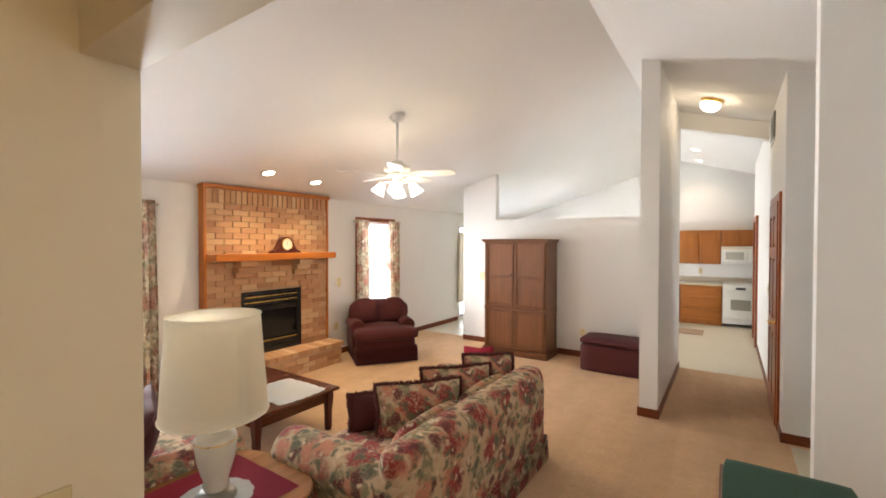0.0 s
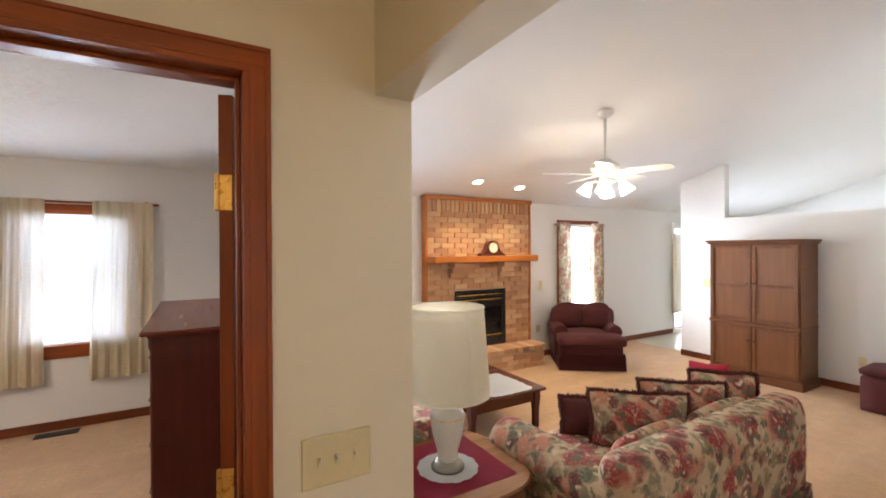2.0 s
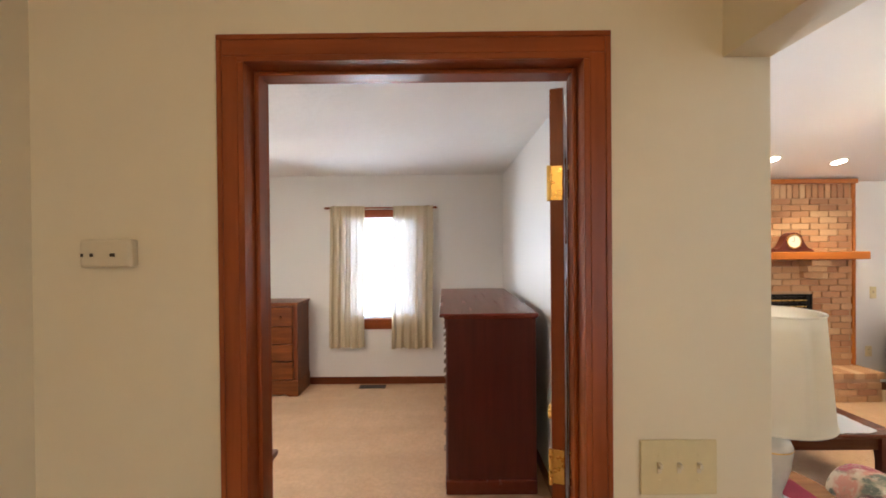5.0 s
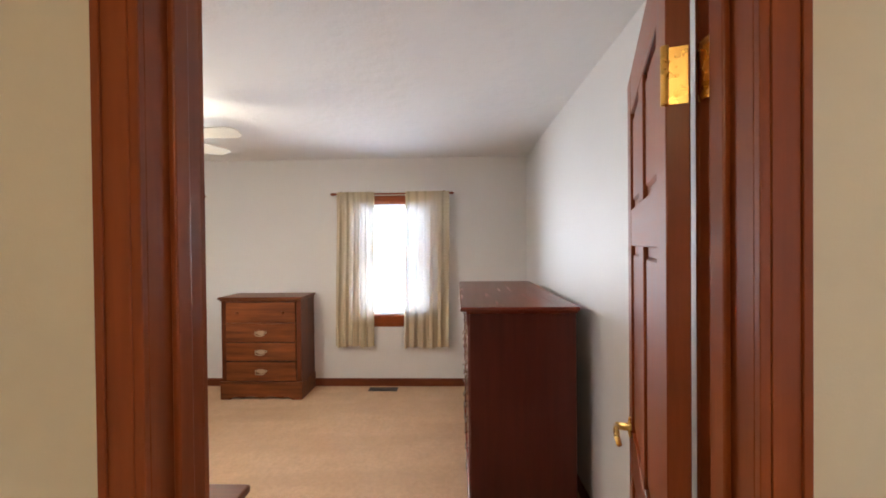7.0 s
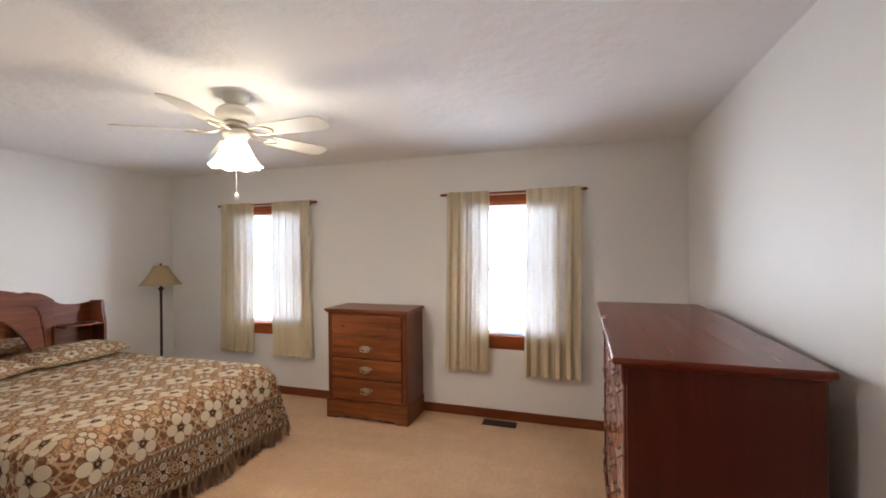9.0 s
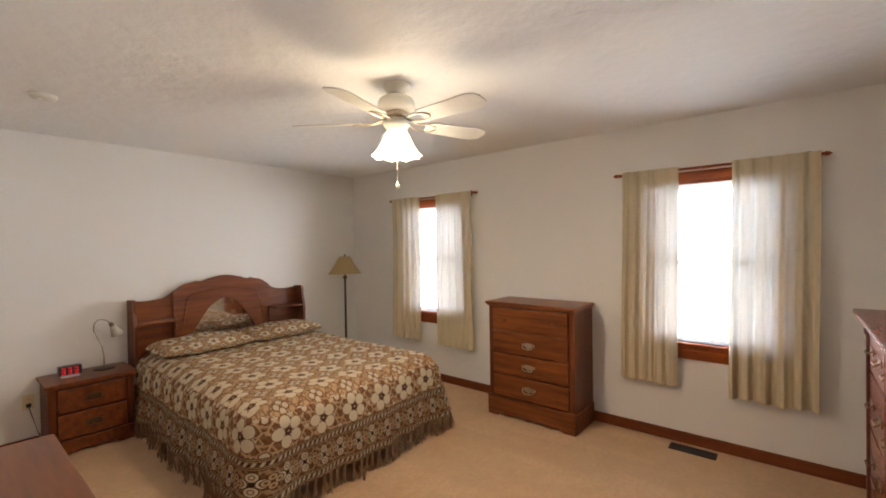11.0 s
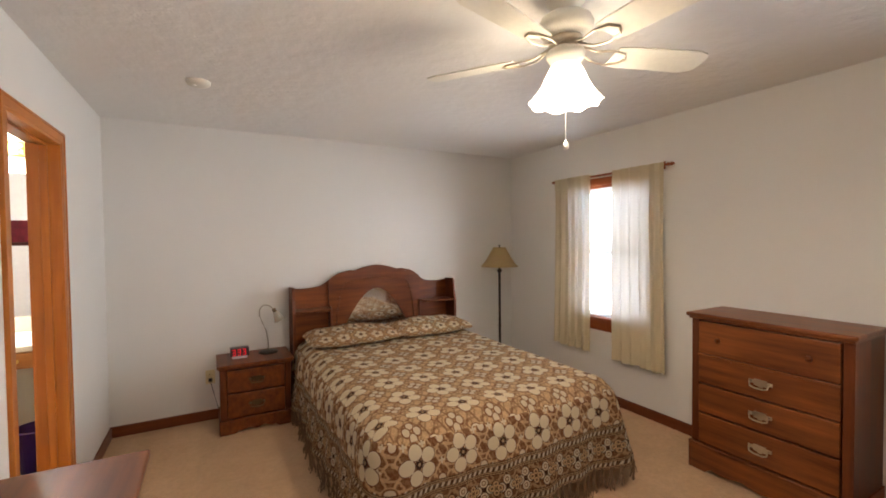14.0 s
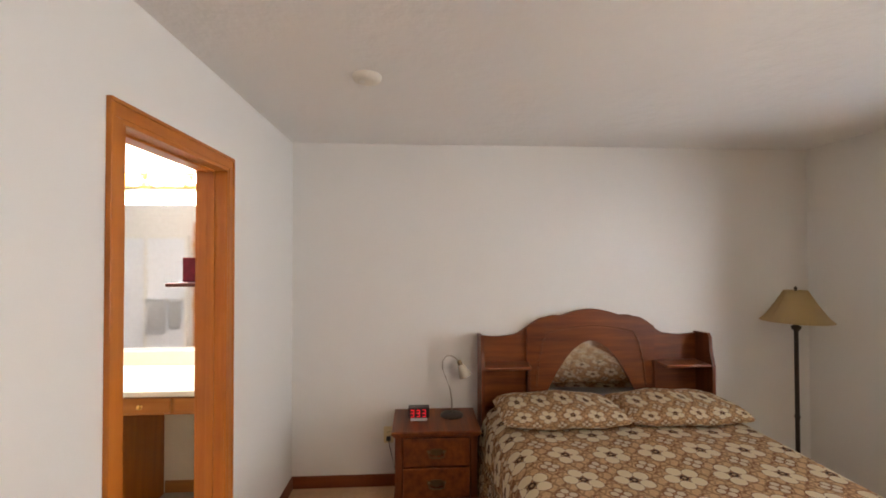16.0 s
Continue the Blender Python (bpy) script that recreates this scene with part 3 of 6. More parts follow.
baseboard("baseboard", BW, BW + 0.013, BS, BN, BASE_Y)
baseboard("baseboard", BW + 0.013, BE, BS, BS + 0.013, BASE_X)
baseboard("baseboard", BW + 0.013, BE, BN - 0.013, BN, BASE_X)
baseboard("baseboard", BE - 0.013, BE, BS + 0.013, -4.505, BASE_Y)
baseboard("baseboard", BE - 0.013, BE, -3.687, -1.203, BASE_Y)
baseboard("baseboard", LW, LW + 0.013, 3.75, KN, BASE_Y)
baseboard("baseboard", LW, LW + 0.013, LS, 1.95, BASE_Y)
baseboard("baseboard", -2.63, 0.42, LN - 0.013, LN, BASE_X)
baseboard("baseboard", 0.407, HALL_W + 0.013, 4.037, 4.05, BASE_X)
baseboard("baseboard", HALL_W, HALL_W + 0.013, 4.05, 6.05, BASE_Y)
baseboard("baseboard", 0.407, 0.42, 4.05, LN - 0.013, BASE_Y)
baseboard("baseboard", HALL_E - 0.013, HALL_E, 4.107, 9.2, BASE_Y)
baseboard("baseboard", HALL_E - 0.013, EAST, 4.107, 4.12, BASE_X)


def doorway(name, y0, y1, top, x0, x1, up, level, label, casing=0.068):
    """Jambs, stops and stepped casings round an opening in a wall along y. y0, y1: clear opening."""
    d = thing(name, pose(0, 0, 0), label, "doorway", kind="structure")
    for a, b in ((y0 - 0.018, y0), (y1, y1 + 0.018)):
        part("jamb", boxed(x0, x1, a, b, 0, top, 0.001), up, d)
    part("head_jamb", boxed(x0, x1, y0 - 0.018, y1 + 0.018, top, top + 0.018, 0.001), level, d)
    mid = (x0 + x1) / 2
    for a, b in ((y0, y0 + 0.011), (y1 - 0.011, y1)):
        part("stop", boxed(mid - 0.017, mid + 0.017, a, b, 0, top, 0.003), up, d)
    part("head_stop", boxed(mid - 0.017, mid + 0.017, y0 + 0.011, y1 - 0.011, top - 0.011, top, 0.003), level, d)
    w = casing
    for face, s in ((x1, 1), (x0, -1)):
        def strip(bm, a, b, c, e, axis):
            for lo, hi, t in ((0.0, 0.992, 0.011), (0.22, 0.996, 0.0135), (0.80, 1.0, 0.0175)):
                xa, xb = sorted((face, face + s * t))
                if axis == "up_l":
                    box(bm, xa, xb, b - hi * w, b - lo * w, c, e + lo * w, 0.0011, 1)
                elif axis == "up_r":
                    box(bm, xa, xb, a + lo * w, a + hi * w, c, e + lo * w, 0.0011, 1)
                else:
                    box(bm, xa, xb, a - hi * w, b + hi * w, e + lo * w, e + hi * w, 0.0012, 1)
            return bm
        part("casing", strip(bm_new(), 0, y0, 0, top - 0.001, "up_l"), up, d)
        part("casing", strip(bm_new(), y1, 0, 0, top - 0.001, "up_r"), up, d)
        part("head_casing", strip(bm_new(), y0 - 0.0004, y1 + 0.0004, 0, top, "head"), level, d)
    return d


doorway("door_1", -1.143, -0.356, 2.038, BE, 0.0, TRIM_Z, TRIM_Y, "reddish stained wooden door frame to the bedroom", 0.06)
bath_frame = doorway("door_2", -4.437, -3.755, 2.03, BE, 0.0, OAK_Z, OAK_Y, "golden oak door frame to the bathroom")
part("strike_plate", boxed(-0.075, -0.045, -4.437, -4.434, 0.93, 0.99, 0.001), PEWTER, bath_frame)


def panel_door(name, m, width, height, material, cross, label):
    """A six-panel door; its hinge edge is the local z axis, the leaf runs along +x."""
    d = thing(name, m, label, "door")
    t = 0.035
    stile, mull = 0.105, 0.09
    rows = ((0.22, 0.80), (0.93, 1.50), (1.61, height - 0.12))
    body = bm_new()
    for a, b in ((0, stile), (width - stile, width)):
        box(body, a, b, -t / 2, t / 2, 0.012, height, 0.002, 1)
    part("stiles", body, material, d)
    rails = bm_new()
    zs = [0.012] + [z for r in rows for z in r] + [height]
    for a, b in zip(zs[::2], zs[1::2]):
        box(rails, stile, width - stile, -t / 2 + 0.0006, t / 2 - 0.0006, a, b, 0.002, 1)
    part("rails", rails, cross, d)
    cx = width / 2
    part("mullion", box(box(box(bm_new(), cx - mull / 2, cx + mull / 2, -t / 2 + 0.001, t / 2 - 0.001, rows[0][0], rows[0][1], 0.002, 1), cx - mull / 2, cx + mull / 2, -t / 2 + 0.001, t / 2 - 0.001, rows[1][0], rows[1][1], 0.002, 1), cx - mull / 2, cx + mull / 2, -t / 2 + 0.001, t / 2 - 0.001, rows[2][0], rows[2][1], 0.002, 1), material, d)
    for a, b in rows:
        for c, e in ((stile, cx - mull / 2), (cx + mull / 2, width - stile)):
            p = boxed(c, e, -0.006, 0.006, a, b)
            box(p, c + 0.022, e - 0.022, -0.013, 0.013, a + 0.022, b - 0.022, 0.008, 1)
            part("panel", p, material, d)
    for s in (-1, 1):
        k = lathe(bm_new(), ((0.0, 0), (0.031, 0), (0.031, 0.006), (0.012, 0.010), (0.011, 0.045), (0.0, 0.047)), 20, (width - 0.065, s * t / 2, 0.93), Matrix.Rotation(-s * math.pi / 2, 4, "X"))
        tube(k, [(width - 0.065, s * (t / 2 + 0.042), 0.93), (width - 0.10, s * (t / 2 + 0.046), 0.934), (width - 0.15, s * (t / 2 + 0.045), 0.928), (width - 0.175, s * (t / 2 + 0.040), 0.918)], 0.0085)
        part("handle", k, BRASS, d, "brass lever handle", True)
    for z in (0.22, 1.02, 1.77):
        h = boxed(-0.0025, 0.0003, -t / 2 + 0.003, t / 2 - 0.002, z - 0.045, z + 0.045, 0.0008)
        lathe(h, ((0.0, -0.048), (0.006, -0.046), (0.006, 0.046), (0.0, 0.048)), 10, (-0.005, t / 2 + 0.002, z))
        for q in (-0.03, 0.0, 0.03):
            lathe(h, ((0.004, 0), (0.0035, 0.0012), (0, 0.0015)), 8, (-0.0025, 0.002, z + q), Matrix.Rotation(-math.pi / 2, 4, "Y"))
        part("hinge", h, BRASS, d, "brass butt hinge")
    return d


# bedroom door, standing open a little past square
panel_door("bedroom_door", pose(-0.128, -0.384, 0, 0, 0, 162.5), 0.76, 2.02, TRIM_Z, TRIM_X, "reddish stained six-panel wooden door standing open")
for z in (0.22, 1.02, 1.77):
    part("hinge_leaf", boxed(-0.119, -0.088, -0.3585, -0.3555, z - 0.045, z + 0.045, 0.001), BRASS, bpy.data.objects["door_1"], "brass hinge leaf")



# ---- windows ----
def window(name, wx, y0, y1, z0, z1, material_y, material_z, sash=True):
    w = thing(name, pose(wx, 0, 0), "double-hung window with %s frame and white blind" % ("white painted" if material_y is WHITE else "stained wooden"), "window", kind="structure")
    d = 0.14
    f = 0.03
    part("window_frame", boxed(-d, 0, y0, y0 + f, z0, z1, 0.002), material_z, w)
    part("window_frame", boxed(-d, 0, y1 - f, y1, z0, z1, 0.002), material_z, w)
    part("window_frame", boxed(-d, 0, y0 + f, y1 - f, z1 - f, z1, 0.002), material_y, w)
    part("window_sill", boxed(-d, 0.03, y0 - 0.05, y1 + 0.05, z0 - 0.005, z0 + 0.022, 0.006), material_y, w)
    ap = boxed(0, 0.016, y0 - 0.06, y1 + 0.06, z0 - 0.10, z0 - 0.005, 0.004)
    box(ap, 0.016, 0.022, y0 - 0.06, y1 + 0.06, z0 - 0.06, z0 - 0.03, 0.003)
    part("apron", ap, material_y, w)
    for a, b in ((y0 - 0.06, y0 + 0.006), (y1 - 0.006, y1 + 0.06)):
        part("casing", boxed(0, 0.017, a, b, z0 + 0.02, z1 + 0.06, 0.004), material_z, w)
    hc = boxed(0, 0.018, y0 - 0.0, y1 + 0.0, z1 - 0.006, z1 + 0.06, 0.004)
    box(hc, 0.018, 0.023, y0, y1, z1 + 0.03, z1 + 0.045, 0.002)
    part("head_casing", hc, material_y, w)
    zm = (z0 + z1) / 2
    for a, b, x in ((z0 + 0.022, zm + 0.015, -0.085), (zm - 0.015, z1 - f, -0.115)):
        s = bm_new()
        for q in ((y0 + f, y0 + f + 0.04, a, b), (y1 - f - 0.04, y1 - f, a, b), (y0 + f + 0.04, y1 - f - 0.04, a, a + 0.035), (y0 + f + 0.04, y1 - f - 0.04, b - 0.035, b)):
            box(s, x, x + 0.028, *q, 0.002, 1)
        so = part("sash", s, material_z if not sash else WHITE, w)
        g = part("pane", boxed(x + 0.012, x + 0.016, y0 + f + 0.035, y1 - f - 0.035, a + 0.03, b - 0.03), GLASS, so)
        g.visible_shadow = False
    bl = bm_new()
    n = int((z1 - z0 - 0.1) / 0.024)
    for i in range(n):
        z = z0 + 0.05 + i * 0.024
        m = Matrix.Translation((-0.038, (y0 + y1) / 2, z)) @ Matrix.Rotation(radians(-7), 4, "Y") @ Matrix.Diagonal((0.024, y1 - y0 - 2 * f - 0.01, 0.0012, 1))
        bmesh.ops.create_cube(bl, size=1.0, matrix=m)
    box(bl, -0.052, -0.024, y0 + f, y1 - f, z1 - f - 0.028, z1 - f, 0.002)
    box(bl, -0.048, -0.028, y0 + f + 0.005, y1 - f - 0.005, z0 + 0.024, z0 + 0.036, 0.002)
    part("blind", bl, BLIND, w, "white slatted mini blind")
    return w


def curtain(name, m, width, top, bottom, material, folds, label, header=True, depth=0.022, seed=0):
    """A gathered panel; local y runs along the rod, local x away from the wall."""
    rnd = random.Random(seed)
    ph = [rnd.uniform(0, 6.28) for _ in range(4)]

    def at(u, v):
        open_ = 0.35 + 0.65 * min(1, (1 - v) * 1.6 + 0.1)
        d = depth * open_ * (math.sin(u * folds * 6.283 + ph[0] + 0.5 * math.sin(u * 9 + ph[1])) + 0.35 * math.sin(u * folds * 13.1 + ph[2]))
        sway = 0.012 * math.sin(3.1 * (1 - v) + ph[3])
        z = top - (1 - v) * (top - bottom) + 0.006 * math.sin(u * 11 + ph[2]) * (1 - v)
        return Vector((0.056 + d, (u - 0.5) * width * (1 + 0.03 * (1 - v)) + sway, z))
    c = thing(name, m, label, "curtain", "curtains")
    part("panel", sheet(bm_new(), int(folds * 14), 26, at, thick=0), material, c)
    if header:
        part("header", sheet(bm_new(), int(folds * 14), 3, lambda u, v: at(u, 1 - 0.07 * (1 - v)) + Vector((0.007, 0, 0.004))), material, c)
        part("hem", sheet(bm_new(), int(folds * 14), 2, lambda u, v: at(u, 0.04 * v) + Vector((0.004, 0, 0))), material, c)
    return c


def rod(name, m, length, material, label):
    r = thing(name, m, label, "curtain rod")
    part("pole", tube(bm_new(), [(0.035, -length / 2 + 0.05, 0), (0.035, length / 2 - 0.05, 0)], 0.010, 12), material, r, "", True)
    for s in (-1, 1):
        part("finial", lathe(bm_new(), ((0.0, 0), (0.015, 0.004), (0.015, 0.012), (0.008, 0.018), (0.016, 0.032), (0.012, 0.046), (0.005, 0.058), (0.0, 0.064)), 14, (0.035, s * (length / 2 - 0.062), 0), Matrix.Rotation(-s * math.pi / 2, 4, "X")), material, r, "", True)
        part("bracket", box(boxed(0, 0.008, s * (length / 2 - 0.11) - 0.012, s * (length / 2 - 0.11) + 0.012, -0.03, 0.03, 0.002), 0.008, 0.035, s * (length / 2 - 0.11) - 0.006, s * (length / 2 - 0.11) + 0.006, -0.008, 0.008), material, r)
    return r


for i, (a, b, c, d) in enumerate(WIN_B):
    window("window_%d" % (i + 1), BW, a, b, c, d, TRIM_Y, TRIM_Z)
    mid = (a + b) / 2
    rod("curtain_rod", pose(BW + 0.02, mid, 2.055), 1.32, TRIM_Y, "reddish wooden curtain rod with turned finials")
    wl = (0.40, 0.45)[i]
    curtain("curtain", pose(BW + 0.02, mid - 0.595 + wl / 2, 0), wl, 2.07, 0.44, SHEER, 5, "sheer olive-beige curtain panel on a wooden rod", seed=i * 2)
    wr = (0.46, 0.47)[i]
    curtain("curtain", pose(BW + 0.02, mid + 0.595 - wr / 2, 0), wr, 2.07, 0.43, SHEER, 5, "sheer olive-beige curtain panel on a wooden rod", seed=i * 2 + 1)


# ---- bedroom things ----
def bail_pull(parent, x, y, z, material):
    """A swan-neck pull on a shaped back plate; the face looks along +x."""
    bm = boxed(x, x + 0.003, y - 0.060, y + 0.060, z - 0.004, z + 0.016, 0.001)
    box(bm, x, x + 0.0036, y - 0.032, y + 0.032, z - 0.014, z + 0.024, 0.001)
    box(bm, x, x + 0.0042, y - 0.012, y + 0.012, z - 0.022, z + 0.018, 0.001)
    for s in (-1, 1):
        tube(bm, [(x, y + s * 0.046, z + 0.006), (x + 0.022, y + s * 0.046, z + 0.006)], 0.0065)
    tube(bm, [(x + 0.019, y - 0.048, z + 0.006), (x + 0.024, y - 0.044, z - 0.016), (x + 0.026, y - 0.020, z - 0.023), (x + 0.026, y + 0.020, z - 0.023), (x + 0.024, y + 0.044, z - 0.016), (x + 0.019, y + 0.048, z + 0.006)], 0.005)
    return part("handle", bm, material, parent, "antique brass bail handle")


def small_knob(parent, x, y, z, material):
    return part("knob", lathe(bm_new(), ((0.0, 0), (0.008, 0), (0.007, 0.010), (0.016, 0.016), (0.014, 0.024), (0, 0.027)), 14, (x, y, z), Matrix.Rotation(math.pi / 2, 4, "Y")), material, parent, "turned wooden knob", True)


def scalloped(bm, x0, x1, y0, y1, z1, drop, foot=0.11, n=24):
    """A base board whose lower edge is cut in a shallow scallop between two feet."""
    w = y1 - y0
    top, low = [], []
    for i in range(n + 1):
        u = i / n
        yy = y0 + u * w
        e = min(u, 1 - u) * w
        if e < foot:
            z = 0.0
        else:
            q = (e - foot) / (w / 2 - foot)
            z = drop * min(1, (e - foot) / 0.03) * (0.75 + 0.25 * math.cos(3 * q * math.pi))
        for x, rows in ((x0, low), (x1, top)):
            rows.append((bm.verts.new((x, yy, z)), bm.verts.new((x, yy, z1))))
    for a, b in zip(range(n), range(1, n + 1)):
        bm.faces.new((top[a][0], top[b][0], top[b][1], top[a][1]))
        bm.faces.new((low[b][0], low[a][0], low[a][1], low[b][1]))
        bm.faces.new((low[a][0], low[b][0], top[b][0], top[a][0]))
        bm.faces.new((low[a][1], top[a][1], top[b][1], low[b][1]))
    bm.faces.new((low[0][0], top[0][0], top[0][1], low[0][1]))
    bm.faces.new((low[n][0], low[n][1], top[n][1], top[n][0]))
    return bm


def case_piece(name, m, width, depth, height, rows, label, category, base=0.15, woods=None, knobs_top=True, pulls=1, metal=None):
    """A chest with its front to local +x, its width along y and its back at x = 0."""
    along, up = woods or (PINE_Y, PINE_Z)
    c = thing(name, m, label, category)
    h = width / 2
    body = bm_new()
    box(body, 0, depth - 0.02, -h + 0.02, -h + 0.045, 0.02, height - 0.03, 0.002, 1)
    box(body, 0, depth - 0.02, h - 0.045, h - 0.02, 0.02, height - 0.03, 0.002, 1)
    box(body, 0, depth - 0.045, -h + 0.045, h - 0.045, 0.05, height - 0.03)
    part("body", body, up, c)
    for s in (-1, 1):
        a, b = sorted((s * (h - 0.02), s * (h - 0.065)))
        part("stile", boxed(depth - 0.045, depth - 0.018, a, b, base, height - 0.03, 0.002, 1), up, c)
    part("base", scalloped(bm_new(), depth - 0.018, depth, -h + 0.012, h - 0.012, base, 0.035), along, c)
    for s in (-1, 1):
        a, b = sorted((s * (h - 0.02), s * (h - 0.010)))
        part("base_side", boxed(0, depth, a, b, 0, base, 0.003), along, c)
    part("base_moulding", boxed(depth - 0.024, depth + 0.003, -h + 0.008, h - 0.008, base - 0.006, base + 0.014, 0.006), along, c)
    top = boxed(0, depth + 0.02, -h, h, height - 0.024, height, 0.007, 3)
    box(top, 0, depth + 0.006, -h + 0.012, h - 0.012, height - 0.04, height - 0.0245, 0.005)
    part("top", top, along, c)
    z0, z1 = base + 0.018, height - 0.046
    total = sum(r for r in rows)
    z = z1
    for i, r in enumerate(rows):
        dh = (z1 - z0) * r / total
        dr = boxed(depth - 0.04, depth - 0.004, -h + 0.07, h - 0.07, z - dh + 0.006, z - 0.004, 0.006, 2)
        d = part("drawer", dr, along, c)
        zc = z - dh / 2
        if i == 0 and knobs_top:
            for s in (-1, 1):
                small_knob(d, depth - 0.004, s * width * 0.27, zc, along)
            part("rail", boxed(depth - 0.035, depth + 0.006, -h + 0.066, h - 0.066, z - dh - 0.008, z - dh + 0.005, 0.004), along, c)
        else:
            for k in range(pulls):
                bail_pull(d, depth - 0.004, (k - (pulls - 1) / 2) * width / pulls, zc, metal or PEWTER)
        z -= dh
    return c


case_piece("chest_of_drawers", pose(-3.955, -2.68, 0, 0, 0, 0), 0.84, 0.40, 1.012, (1.15, 1, 1, 1.05), "brown pine four-drawer chest with brass handles between the windows", "chest of drawers", 0.16)
case_piece("nightstand", pose(-1.125, -5.475, 0, 0, 0, 90), 0.56, 0.39, 0.545, (1, 1.05), "brown pine two-drawer nightstand beside the bed", "nightstand", 0.10, (PINE_X, PINE_Z), False, 1, AGED)
case_piece("low_dresser", pose(-0.135, -2.22, 0, 0, 0, 180), 1.78, 0.485, 0.83, (1, 1, 1), "low walnut-brown dresser beside the bathroom door", "dresser", 0.10, (WALNUT_Y, PINE_Z), False, 2)


def tall_dresser():
    """The dark cherry dresser along the north wall; front towards -y."""
    d = thing("dresser", pose(-2.505, -0.085, 0), "long dark cherry dresser with brass handles against the wall", "dresser")
    L, D, H = 1.61, 0.635, 1.175
    h = L / 2
    body = bm_new()
    for s in (-1, 1):
        a, b = sorted((s * (h - 0.05), s * (h - 0.085)))
        box(body, a, b, -D + 0.05, -0.01, 0.0, H - 0.028, 0.003)
    box(body, -h + 0.085, h - 0.085, -D + 0.075, -0.01, 0.06, H - 0.028)
    part("body", body, CHERRY_Z, d)
    top = boxed(-h, h, -D, 0, H - 0.024, H, 0.008, 3)
    box(top, -h + 0.03, h - 0.03, -D + 0.03, -0.005, H - 0.04, H - 0.0245, 0.006)
    part("top", top, CHERRY_X, d, "polished cherry top")
    part("base", boxed(-h + 0.03, h - 0.03, -D + 0.035, -0.01, 0.0, 0.09, 0.006), CHERRY_X, d)
    fy = -D + 0.05
    z = H - 0.05
    for r, dh in enumerate((0.23, 0.265, 0.265, 0.27)):
        for k in range(3):
            w = (L - 0.20) / 3
            xc = (k - 1) * w
            dr = part("drawer", boxed(xc - w / 2 + 0.008, xc + w / 2 - 0.008, fy, fy + 0.035, z - dh + 0.008, z - 0.004, 0.006), CHERRY_X, d)
            for q in (-0.12, 0.12):
                hb = boxed(xc + q - 0.045, xc + q + 0.045, fy - 0.004, fy, z - dh / 2 - 0.016, z - dh / 2 + 0.016, 0.001)
                tube(hb, [(xc + q - 0.036, fy, z - dh / 2 + 0.004), (xc + q - 0.034, fy - 0.022, z - dh / 2 - 0.012), (xc + q + 0.034, fy - 0.022, z - dh / 2 - 0.012), (xc + q + 0.036, fy, z - dh / 2 + 0.004)], 0.004)
                part("handle", hb, AGED, dr, "aged brass handle")
        z -= dh
    for s in (-1, 1):
        part("corner_post", lathe(bm_new(), ((0.024, 0.0), (0.03, 0.02), (0.03, 0.10), (0.022, 0.12), (0.022, H - 0.12), (0.03, H - 0.10), (0.03, H - 0.042)), 16, (s * (h - 0.085), fy + 0.012, 0)), CHERRY_Z, d, "", True)


tall_dresser()


